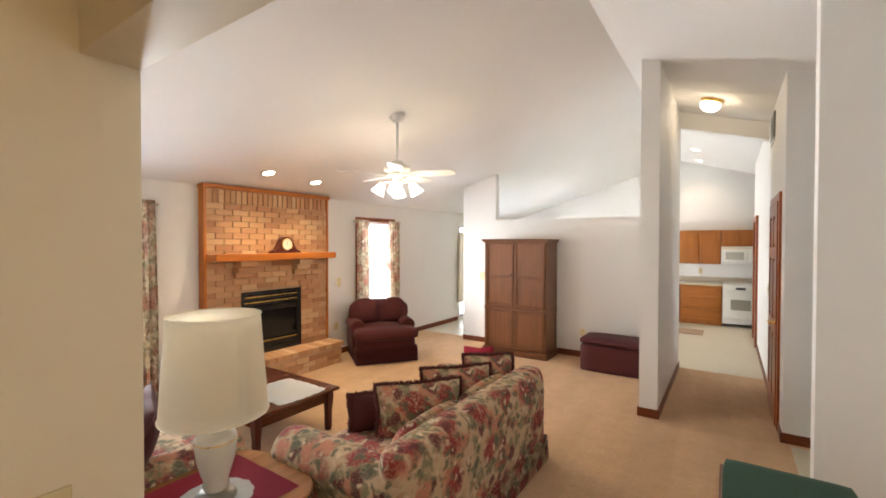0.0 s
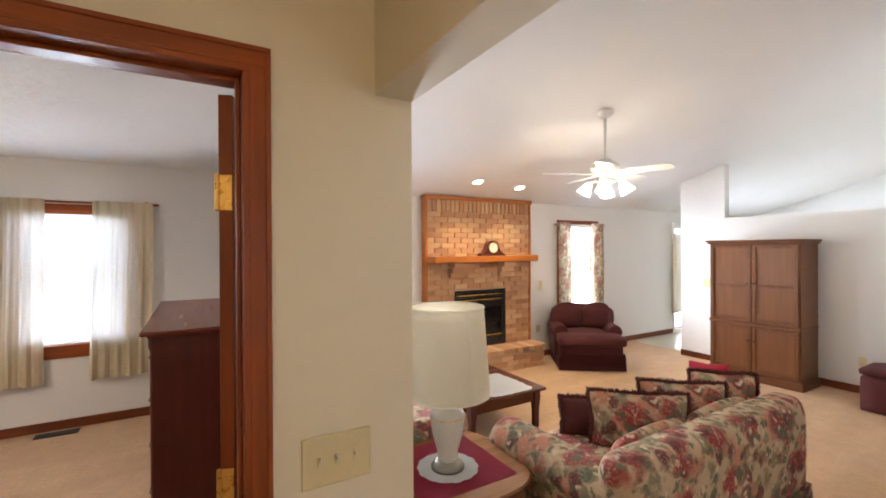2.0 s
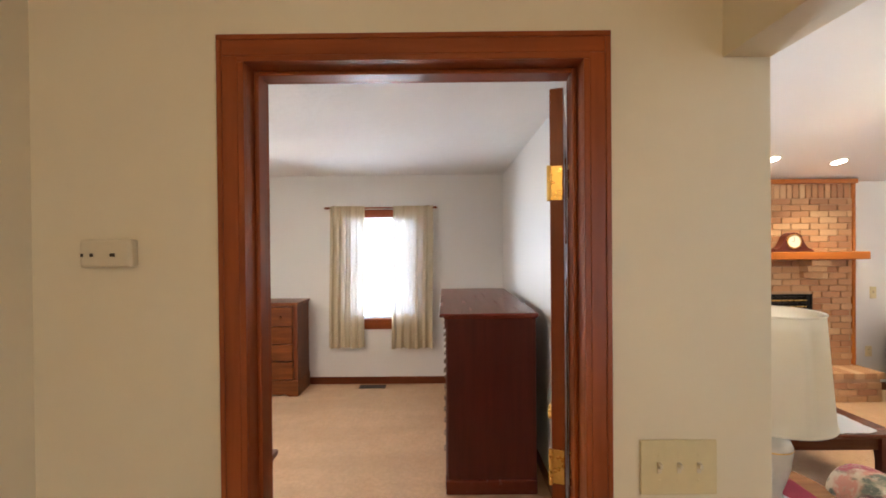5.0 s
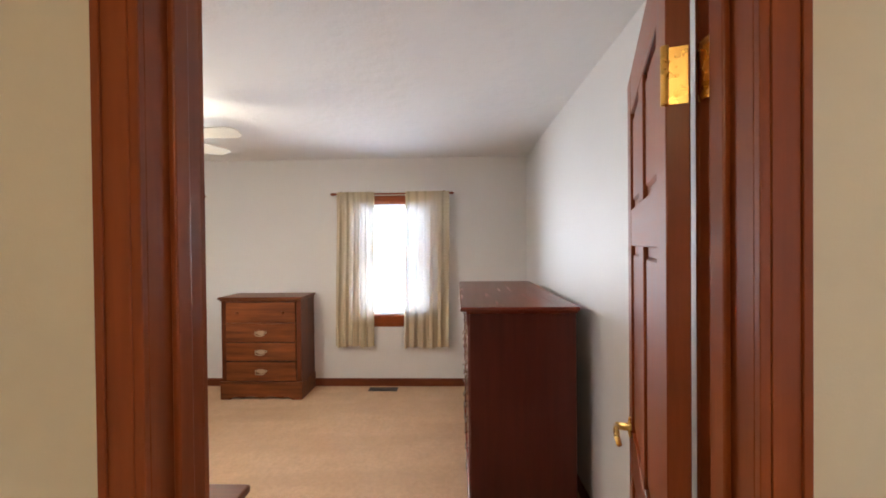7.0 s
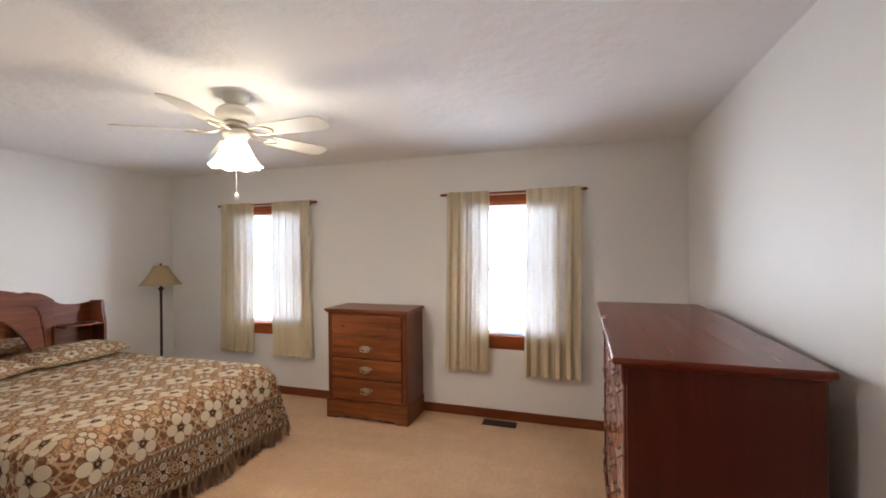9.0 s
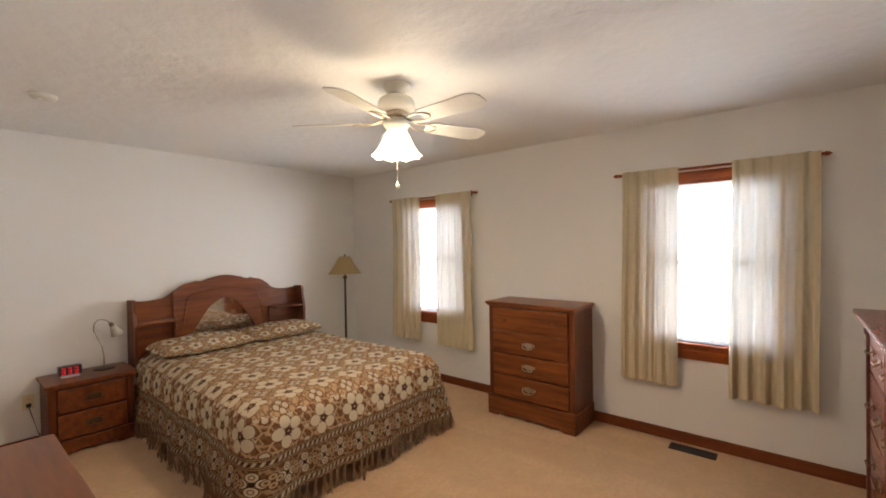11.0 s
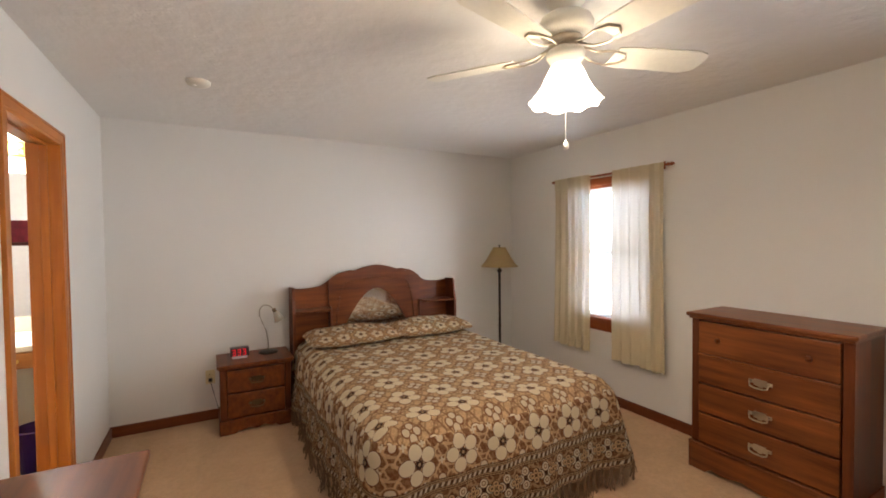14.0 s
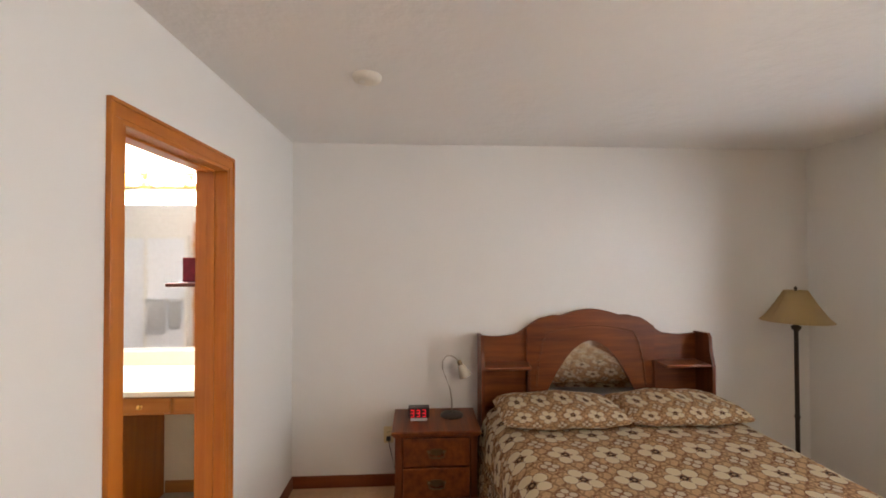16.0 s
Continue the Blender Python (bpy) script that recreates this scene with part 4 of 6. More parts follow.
def bed():
    b = thing("bed", pose(-2.255, -5.475, 0), "queen bed with carved pine headboard and woven brown coverlet", "bed")
    # headboard: an arched back panel, shelf ends and a tent-shaped opening in the middle
    W, hb = 1.59, 0.17
    h = W / 2

    def crest(x):
        u = abs(x) / h
        if u < 0.28:
            return 1.250 - 0.050 * (u / 0.28) ** 1.7
        if u < 0.40:
            q = (u - 0.28) / 0.12
            return 1.200 + 0.010 * math.sin(q * math.pi) - 0.007 * q
        if u < 0.72:
            q = (u - 0.40) / 0.32
            return 1.193 - 0.125 * (3 * q * q - 2 * q ** 3) + 0.006 * math.sin(q * math.pi)
        return 1.068 - 0.01 * math.sin((u - 0.72) / 0.28 * math.pi)

    def hole(x):
        u = abs(x) / 0.34
        return None if u >= 1 else 0.62 + 0.40 * (1 - u ** 1.9)
    front = bm_new()
    n = 72
    cols = []
    for i in range(n + 1):
        x = -0.47 + 0.94 * i / n
        ho = hole(x)
        lo = 0.62 if ho is None else ho
        cols.append((x, lo, crest(x)))
    for y0, y1 in ((0.032, 0.047),):
        prev = None
        for x, lo, hi in cols:
            cur = [front.verts.new(p) for p in ((x, y0, lo), (x, y1, lo), (x, y1, hi), (x, y0, hi))]
            if prev:
                for k in range(4):
                    front.faces.new((prev[k], prev[(k + 1) % 4], cur[(k + 1) % 4], cur[k]))
            else:
                front.faces.new(cur[::-1])
            prev = cur
        front.faces.new(prev)
    head = part("headboard", front, PINE_X, b, "arched pine headboard with bookcase ends")
    back = bm_new()
    prev = None
    for i in range(61):
        x = -h + W * i / 60
        cur = [back.verts.new(p) for p in ((x, 0.0, 0.3), (x, 0.02, 0.3), (x, 0.02, crest(x) - 0.004), (x, 0.0, crest(x) - 0.004))]
        if prev:
            for k in range(4):
                back.faces.new((prev[k], prev[(k + 1) % 4], cur[(k + 1) % 4], cur[k]))
        prev = cur
    part("back_panel", back, PINE_X, head)
    for s in (-1, 1):
        xa, xb = sorted((s * 0.47, s * 0.45))
        part("divider", boxed(xa, xb, 0.02, 0.075, 0.6, 0.875, 0.006), PINE_Z, head)
    arc = [(-0.40, 0.049, 0.70), (-0.385, 0.049, 0.86), (-0.36, 0.049, 0.98)]
    arc += [(0.36 * q / 8, 0.049, 1.125 - 0.055 * (abs(q) / 8) ** 1.8 - (0.07 if abs(q) > 7 else 0)) for q in range(-8, 9)]
    arc += [(0.36, 0.049, 0.98), (0.385, 0.049, 0.86), (0.40, 0.049, 0.70)]
    part("moulding", tube(bm_new(), arc, 0.006, 6), PINE_X, head, "", True)
    part("mirror", boxed(-0.42, 0.42, 0.0205, 0.030, 0.60, 1.10), MIRROR, head, "arched mirror set in the headboard")
    for s in (-1, 1):
        side = bm_new()
        pts = [(0.0, 0.0), (hb + 0.035, 0.0), (hb + 0.035, 0.86), (hb + 0.025, 0.90), (hb + 0.005, 0.97), (hb, 1.06), (hb - 0.02, 1.085), (0.0, 1.075)]
        xa, xb = s * h, s * (h + 0.024)
        va = [side.verts.new((xa, y, z)) for y, z in pts]
        vb = [side.verts.new((xb, y, z)) for y, z in pts]
        side.faces.new(va), side.faces.new(vb[::-1])
        for k in range(len(pts)):
            side.faces.new((va[k], va[(k + 1) % len(pts)], vb[(k + 1) % len(pts)], vb[k]))
        part("side_panel", side, PINE_Z, head)
        xa, xb = sorted((s * (h - 0.002), s * 0.472))
        part("shelf", boxed(xa, xb, 0.02, hb + 0.03, 0.855, 0.875, 0.006), PINE_X, head)
    # mattress and coverlet
    part("mattress", soft_box(bm_new(), -0.76, 0.76, 0.2, 2.22, 0.22, 0.60, 0.05), LACE, b)
    part("box_spring", boxed(-0.75, 0.75, 0.2, 2.2, 0.06, 0.22, 0.02), FRINGE, b)
    hw, y0, y1, zt = 0.785, 0.19, 2.26, 0.625

    cr = 0.13

    def rounded(x, y):
        """Rounds off the two corners at the foot."""
        dx, dy = abs(x) - (hw - cr), y - (y1 - cr)
        if dx > 0 and dy > 0:
            k = max(dx, dy) / math.hypot(dx, dy)
            return math.copysign(hw - cr + dx * k, x), y1 - cr + dy * k, max(dx, dy) / cr
        return x, y, max(dx, dy, 0) / cr

    def top(u, v):
        x, y, e = rounded((u - 0.5) * 2 * hw, y0 + v * (y1 - y0))
        z = zt - 0.06 * e ** 2.4 + (0.006 * math.sin(x * 7 + y * 3) + 0.004 * math.sin(y * 9)) * (1 - e)
        return Vector((x, y, z))
    cover = part("coverlet", sheet(bm_new(), 56, 68, top, lambda u, v: ((u - 0.5) * 2 * hw + 0.0875, v * (y1 - y0)), 0.010), SPREAD, b, "woven brown and cream flowered coverlet")
    drop = 0.435
    side, arc, foot = y1 - cr - y0, cr * math.pi / 2, 2 * (hw - cr)
    total = 2 * side + 2 * arc + foot

    def rim_at(s):
        """Point, outward direction and cornering of the coverlet's edge at length s."""
        if s < side:
            return -hw, y0 + s, -1.0, 0.0, 0.0
        if s < side + arc:
            a = (s - side) / cr
            return -(hw - cr) - cr * math.cos(a), y1 - cr + cr * math.sin(a), -math.cos(a), math.sin(a), math.sin(2 * a)
        if s < side + arc + foot:
            return -(hw - cr) + s - side - arc, y1, 0.0, 1.0, 0.0
        if s < side + 2 * arc + foot:
            a = (s - side - arc - foot) / cr
            return hw - cr + cr * math.sin(a), y1 - cr + cr * math.cos(a), math.sin(a), math.cos(a), math.sin(2 * a)
        return hw, y1 - cr - (s - side - 2 * arc - foot), 1.0, 0.0, 0.0

    def hang(s, v):
        x, y, nx, ny, corner = rim_at(s)
        low = 1 - v
        out = 0.020 * min(1, low * 9) ** 0.5 + 0.055 * low + low * (0.014 * math.sin(s * 24) + 0.018 * math.sin(s * 7 + 1) + 0.07 * corner)
        return Vector((x + nx * out, y + ny * out, zt - 0.06 - low * drop))
    part("coverlet_side", sheet(bm_new(), 230, 18, lambda u, v: hang(u * total, v), lambda u, v: (u * total, v * drop), 0.010), SPREAD_SIDE, cover, "patterned hanging border")
    fr = bm_new()
    rnd = random.Random(5)
    count = 104
    for i in range(count):
        p = hang((i + 0.5) / count * total, 0.0)
        ln = rnd.uniform(0.100, 0.122)
        lean = Vector((rnd.uniform(-0.014, 0.014), rnd.uniform(-0.014, 0.014), 0))
        tube(fr, [p + Vector((0, 0, 0.014)), p + Vector((0, 0, -0.014))], 0.0095, 6)
        for k in range(6):
            o = Vector((rnd.uniform(-0.022, 0.022), rnd.uniform(-0.022, 0.022), 0)) + lean
            bend = Vector((rnd.uniform(-0.008, 0.008), rnd.uniform(-0.008, 0.008), 0))
            tube(fr, [p + Vector((0, 0, -0.008)), p + o * 0.4 + bend + Vector((0, 0, -ln * 0.45)), p + o * 0.8 - bend + Vector((0, 0, -ln * 0.75)), p + o * 1.1 + Vector((0, 0, -ln))], rnd.uniform(0.0025, 0.005), 5)
    part("fringe", fr, FRINGE, cover, "knotted brown wool fringe", kind="stuff")
    # pillows under the coverlet, its edge tucked below them
    for s in (-1, 1):
        def pil(u, v, s=s):
            e = max(0.0, math.sin(math.pi * min(max(u, 0.0), 1.0))) ** 0.3
            a = math.pi * 0.98 - v * (math.pi * 0.98 + 0.75)
            rise = math.sin(a)
            y = 0.43 + 0.245 * (0.85 + 0.15 * e) * math.copysign(abs(math.cos(a)) ** 0.8, math.cos(a))
            z = zt + 0.040 + (0.088 if rise > 0 else 0.05) * math.copysign(abs(rise) ** 0.8, rise) * e
            return Vector((s * 0.375 + (u - 0.5) * 0.75, y, z + 0.005 * math.sin(u * 15 + s) * e))
        part("pillow", sheet(bm_new(), 28, 26, pil, lambda u, v: (u * 0.79, v * 0.62), 0.010), SPREAD_SMALL, b, "pillow covered by the coverlet")


bed()


def floor_lamp():
    f = thing("floor_lamp", pose(-3.525, -5.12, 0), "slim dark metal floor lamp with tan shade in the corner", "floor lamp")
    part("base", lathe(bm_new(), ((0, 0), (0.13, 0), (0.13, 0.012), (0.10, 0.022), (0.03, 0.03), (0.02, 0.05), (0, 0.05)), 28), DARK, f, "", True)
    part("pole", lathe(bm_new(), ((0.013, 0.04), (0.013, 0.55), (0.018, 0.56), (0.013, 0.58), (0.013, 1.13), (0.024, 1.14), (0.03, 1.16), (0.012, 1.17), (0.012, 1.22), (0, 1.22)), 14), DARK, f, "", True)
    part("shade", sheet(bm_new(), 36, 8, lambda u, v: Vector(((0.20 - 0.135 * v ** 0.8) * math.cos(u * 6.2832), (0.20 - 0.135 * v ** 0.8) * math.sin(u * 6.2832), 1.195 + 0.205 * v)), thick=0.002), SHADE_TAN, f, "tan fabric shade")
    part("finial", lathe(bm_new(), ((0.006, 1.39), (0.006, 1.405), (0.012, 1.415), (0.0, 1.43)), 10), DARK, f, "", True)


floor_lamp()


def gooseneck_lamp():
    g = thing("reading_lamp", pose(-1.24, -5.33, 0.545), "small silver gooseneck reading lamp on the nightstand", "lamp")
    part("base", lathe(bm_new(), ((0, 0), (0.078, 0), (0.078, 0.008), (0.06, 0.014), (0.012, 0.018), (0, 0.018)), 24), DARK, g, "", True)
    pts = [(0, 0, 0.016), (0.0, 0, 0.10), (0.012, 0, 0.18), (0.042, 0, 0.26), (0.064, 0, 0.32), (0.062, 0, 0.37), (0.036, 0, 0.405), (0.0, 0, 0.405), (-0.032, 0, 0.385), (-0.05, 0, 0.36)]
    part("neck", tube(bm_new(), pts, 0.005, 10), plain("brushed_nickel", (0.42, 0.38, 0.32), 0.35, 1.0), g, "", True)
    part("socket", lathe(bm_new(), ((0, 0.012), (0.016, 0.010), (0.018, -0.02), (0.014, -0.03), (0, -0.03)), 14, (-0.052, 0, 0.362), Matrix.Rotation(radians(24), 4, "Y")), AGED, g, "", True)
    part("shade", lathe(bm_new(), ((0.016, -0.018), (0.024, -0.03), (0.030, -0.055), (0.046, -0.105), (0.044, -0.105), (0.027, -0.055), (0.014, -0.02)), 20, (-0.052, 0, 0.362), Matrix.Rotation(radians(24), 4, "Y")), plain("frosted_shade", (0.44, 0.38, 0.29), 0.45), g, "pale frosted bell shade", True)


gooseneck_lamp()


def alarm_clock():
    c = thing("alarm_clock", pose(-1.015, -5.27, 0.545, 0, 0, 180), "black digital alarm clock with red digits on the nightstand", "alarm clock")
    part("body", boxed(-0.07, 0.07, -0.03, 0.04, 0.018, 0.085, 0.006), BLACK, c)
    part("stand", boxed(-0.055, 0.055, -0.03, 0.035, 0.0, 0.018, 0.004), plain("silver_plastic", (0.6, 0.6, 0.6), 0.3), c, "silver plastic stand")
    for x in (-0.042, -0.004, 0.034):
        dg = bm_new()
        for q in ((-0.011, 0.011, 0.070, 0.075), (-0.011, 0.011, 0.048, 0.053), (-0.011, 0.011, 0.026, 0.031), (0.007, 0.011, 0.053, 0.070), (0.007, 0.011, 0.031, 0.048)):
            box(dg, x + q[0], x + q[1], -0.0316, -0.0302, q[2], q[3])
        part("digit", dg, LED, c, "glowing red digit")


alarm_clock()


def ceiling_fan(m, blades, rod_len, radius, turn, body_mat, blade_mat, label, lights):
    f = thing("ceiling_fan", m, label, "ceiling fan")
    part("canopy", lathe(bm_new(), ((0.075, 0), (0.075, -0.02), (0.045, -0.06), (0.02, -0.07), (0, -0.07)), 28), body_mat, f, "", True)
    z = -0.06 - rod_len
    if rod_len > 0.05:
        part("downrod", tube(bm_new(), [(0, 0, -0.05), (0, 0, z)], 0.013, 12), body_mat, f, "", True)
    if lights == 1:
        z = -0.075
        motor = ((0, z + 0.002), (0.078, z), (0.096, z - 0.012), (0.106, z - 0.032), (0.104, z - 0.058), (0.088, z - 0.076), (0.058, z - 0.084), (0, z - 0.084))
        ring = ((0.058, z - 0.083), (0.066, z - 0.088), (0.064, z - 0.112), (0.05, z - 0.122), (0, z - 0.122))
    else:
        motor = ((0, z + 0.01), (0.055, z + 0.01), (0.065, z - 0.01), (0.105, z - 0.025), (0.128, z - 0.045), (0.128, z - 0.085), (0.09, z - 0.11), (0.06, z - 0.125), (0, z - 0.125))
        ring = ((0.075, z - 0.112), (0.098, z - 0.118), (0.098, z - 0.130), (0.06, z - 0.138), (0.045, z - 0.16), (0, z - 0.20))
    part("motor", lathe(bm_new(), motor, 32), body_mat, f, "", True)
    part("trim_ring", lathe(bm_new(), ring, 32), PEWTER if lights == 1 else body_mat, f, "polished metal band" if lights == 1 else "", True)
    zb = z - (0.142 if lights == 1 else 0.118)
    for k in range(blades):
        a = turn + 2 * math.pi * k / blades
        R = Matrix.Rotation(a, 4, "Z") @ Matrix.Translation((0, 0, zb)) @ Matrix.Rotation(radians(-12), 4, "X")
        bl = bm_new()
        pts = [(0.20, -0.055), (0.24, -0.062), (radius - 0.06, -0.072), (radius - 0.015, -0.055), (radius, -0.03), (radius, 0.03), (radius - 0.015, 0.055), (radius - 0.06, 0.072), (0.24, 0.062), (0.20, 0.055)]
        lo = [bl.verts.new(R @ Vector((x, y, -0.003))) for x, y in pts]
        hi = [bl.verts.new(R @ Vector((x, y, 0.003))) for x, y in pts]
        bl.faces.new(lo[::-1]), bl.faces.new(hi)
        for i in range(len(pts)):
            bl.faces.new((lo[i], lo[(i + 1) % len(pts)], hi[(i + 1) % len(pts)], hi[i]))
        b = part("blade", bl, blade_mat, f)
        ir = bm_new()
        for s in (-1, 1):
            tube(ir, [R @ Vector(p) for p in ((0.05, s * 0.01, 0.03 if lights == 1 else -0.002), (0.12, s * 0.03, -0.004), (0.18, s * 0.045, -0.008), (0.235, s * 0.03, -0.007), (0.255, 0.0, -0.007))], 0.0045, 6)
        part("blade_iron", ir, PEWTER if lights == 1 else body_mat, b, "scrolled blade bracket", True)
    if lights == 1:
        part("fitter", lathe(bm_new(), ((0, z - 0.12), (0.05, z - 0.122), (0.070, z - 0.135), (0.074, z - 0.155), (0.062, z - 0.178), (0.052, z - 0.190), (0.05, z - 0.20)), 28), body_mat, f, "", True)
        zt = z - 0.190

        def bell(u, v):
            q = 1 - v
            r = 0.054 + 0.054 * q ** 0.75 + 0.030 * q ** 3.0
            fl = 0.007 * q ** 4 * math.sin(u * 6.2832 * 9)
            return Vector(((r + fl) * math.cos(u * 6.2832), (r + fl) * math.sin(u * 6.2832), zt - 0.142 * q - 0.006 * q ** 4 * math.cos(u * 6.2832 * 9)))
        s_ = part("light_shade", sheet(bm_new(), 54, 12, bell, thick=0.002), LIT_GLASS, f, "lit frosted glass bell shade")
        s_.visible_shadow = False
        chain = part("pull_chain", tube(bm_new(), [(0.02, 0.02, z - 0.19), (0.02, 0.02, z - 0.49)], 0.0016, 6), WHITE, f, "white pull chain")
        part("pull_knob", lathe(bm_new(), ((0, z - 0.522), (0.010, z - 0.517), (0.013, z - 0.505), (0.006, z - 0.489), (0, z - 0.485)), 12, (0.02, 0.02, 0)), WHITE, chain, "", True)
    else:
        zk = z - 0.055
        part("light_kit", lathe(bm_new(), ((0.0, zk - 0.10), (0.05, zk - 0.11), (0.06, zk - 0.15), (0.045, zk - 0.175), (0.02, zk - 0.19), (0, zk - 0.19)), 24), body_mat, f, "", True)
        for k in range(4):
            a = k * math.pi / 2 + 0.6
            d = Vector((math.cos(a), math.sin(a), 0))
            arm = part("light_arm", tube(bm_new(), [d * 0.04 + Vector((0, 0, zk - 0.15)), d * 0.10 + Vector((0, 0, zk - 0.135)), d * 0.14 + Vector((0, 0, zk - 0.155))], 0.009), body_mat, f, "", True)
            tilt = Matrix.Rotation(a, 4, "Z") @ Matrix.Rotation(radians(-30), 4, "Y")
            sh = part("light_shade", lathe(bm_new(), ((0.026, 0), (0.034, -0.02), (0.048, -0.06), (0.070, -0.115), (0.068, -0.115), (0.03, -0.02), (0.024, -0.002)), 20, d * 0.14 + Vector((0, 0, zk - 0.15)), tilt), LIT_GLASS, arm, "lit frosted glass shade", True)
            sh.visible_shadow = False
    return f


ceiling_fan(pose(-2.06, -2.68, 2.44), 5, 0.0, 0.60, radians(17), CREAM, CREAM, "cream five-blade ceiling fan with a lit bell shade", 1)


def smoke_detector():
    s = thing("smoke_detector", pose(-0.785, -4.33, 2.44), "round white smoke detector on the ceiling", "smoke detector")
    part("body", lathe(bm_new(), ((0.065, 0), (0.065, -0.010), (0.058, -0.022), (0.03, -0.029), (0, -0.029)), 28), CREAM, s, "", True)
    part("test_button", lathe(bm_new(), ((0.012, -0.027), (0.012, -0.032), (0, -0.032)), 14, (0.02, 0.01, 0)), WHITE, s)


smoke_detector()


def floor_vent(m):
    v = thing("floor_vent", m, "brown metal floor register in the carpet", "floor vent")
    fr = bm_new()
    for q in ((-0.055, 0.055, -0.15, -0.138), (-0.055, 0.055, 0.138, 0.15), (-0.055, -0.043, -0.138, 0.138), (0.043, 0.055, -0.138, 0.138)):
        box(fr, *q, 0.0, 0.006, 0.001, 1)
    part("frame", fr, DARK, v)
    # Black sheet under the slats stands for the shade in the duct.
    part("duct_shade", boxed(-0.043, 0.043, -0.138, 0.138, 0.0, 0.001), BLACK, v)
    for i in range(16):
        y = -0.13 + i * 0.0173
        part("slat", boxed(-0.042, 0.042, y, y + 0.007, 0.001, 0.005), DARK, v)


floor_vent(pose(-3.85, -1.52, 0.001))


def outlet(m, label="almond duplex outlet plate on the wall"):
    o = thing("outlet", m, label, "outlet")
    part("plate", boxed(-0.035, 0.035, 0.0, 0.006, -0.057, 0.057, 0.002), ALMOND, o)
    for z in (-0.02, 0.02):
        s = part("socket", boxed(-0.016, 0.016, 0.006, 0.009, z - 0.013, z + 0.013, 0.003), ALMOND, o)
        part("slots", box(boxed(-0.008, -0.005, 0.009, 0.0095, z - 0.004, z + 0.006), 0.005, 0.008, 0.009, 0.0095, z - 0.004, z + 0.006), BLACK, s)
    return o


outlet(pose(-0.80, BS, 0.36))
plug = thing("power_cord", pose(-0.80, BS, 0.36), "black plug and cord at the outlet", "cord")
part("plug", boxed(-0.015, 0.015, 0.009, 0.035, -0.035, -0.008, 0.004), BLACK, plug)
part("cable", tube(bm_new(), [(0, 0.03, -0.03), (-0.02, 0.03, -0.12), (-0.05, 0.03, -0.25), (-0.10, 0.03, -0.35)], 0.003), BLACK, plug)


# ---- hall ----
def switch_plate(m, gangs, label):
    s = thing("light_switch", m, label, "light switch")
    w = (0.07, 0.116, 0.178)[gangs - 1]
    part("plate", boxed(-w / 2, w / 2, 0, 0.007, -0.064, 0.064, 0.003), ALMOND, s)
    for k in range(gangs):
        x = (k - (gangs - 1) / 2) * 0.046
        part("toggle_slot", boxed(x - 0.005, x + 0.005, 0.007, 0.0085, -0.013, 0.013, 0.001), IVORY, s)
        t_ = part("toggle", boxed(x - 0.004, x + 0.004, 0.007, 0.02, 0.001, 0.012, 0.002), IVORY, s)
        for z in (-0.03, 0.03):
            part("screw", lathe(bm_new(), ((0.003, 0), (0.0025, 0.001), (0, 0.0012)), 8, (x, 0.007, z), Matrix.Rotation(-math.pi / 2, 4, "X")), ALMOND, s)
    return s


switch_plate(pose(0.0, -0.14, 1.087, 0, 0, -90), 3, "almond three-gang light switch plate on the hall wall")


def thermostat():
    t_ = thing("thermostat", pose(0.0, -1.458, 1.597, 0, 0, -90), "beige rectangular thermostat on the hall wall", "thermostat")
    b = boxed(-0.060, 0.060, 0, 0.026, -0.033, 0.033, 0.007, 3)
    part("body", b, IVORY, t_)
    for x, w in ((-0.018, 0.006), (0.030, 0.004), (0.052, 0.003)):
        part("button", boxed(x - w, x + w, 0.026, 0.028, -0.008, 0.0, 0.001), DARK, t_)
    part("seam", boxed(-0.052, 0.052, 0.0258, 0.0264, -0.0215, -0.0205), IVORY, t_)


thermostat()


def flush_light(m, label, r=0.13):
    f = thing("ceiling_light", m, label, "ceiling light")
    part("pan", lathe(bm_new(), ((r, 0), (r, -0.015), (r * 0.9, -0.03), (0, -0.03)), 28), BRASS, f, "brass pan", True)
    g = part("glass", lathe(bm_new(), ((r * 0.88, -0.028), (r * 0.95, -0.05), (r * 0.8, -0.09), (r * 0.45, -0.115), (0, -0.12)), 28), LIT_GLASS, f, "lit cut glass bowl", True)
    g.visible_shadow = False


# Unseen fixture, added to hold the foyer's assumed warm bulb.
flush_light(pose(2.1, -0.9, 2.44), "assumed brass and frosted glass ceiling light, out of view in the hall")


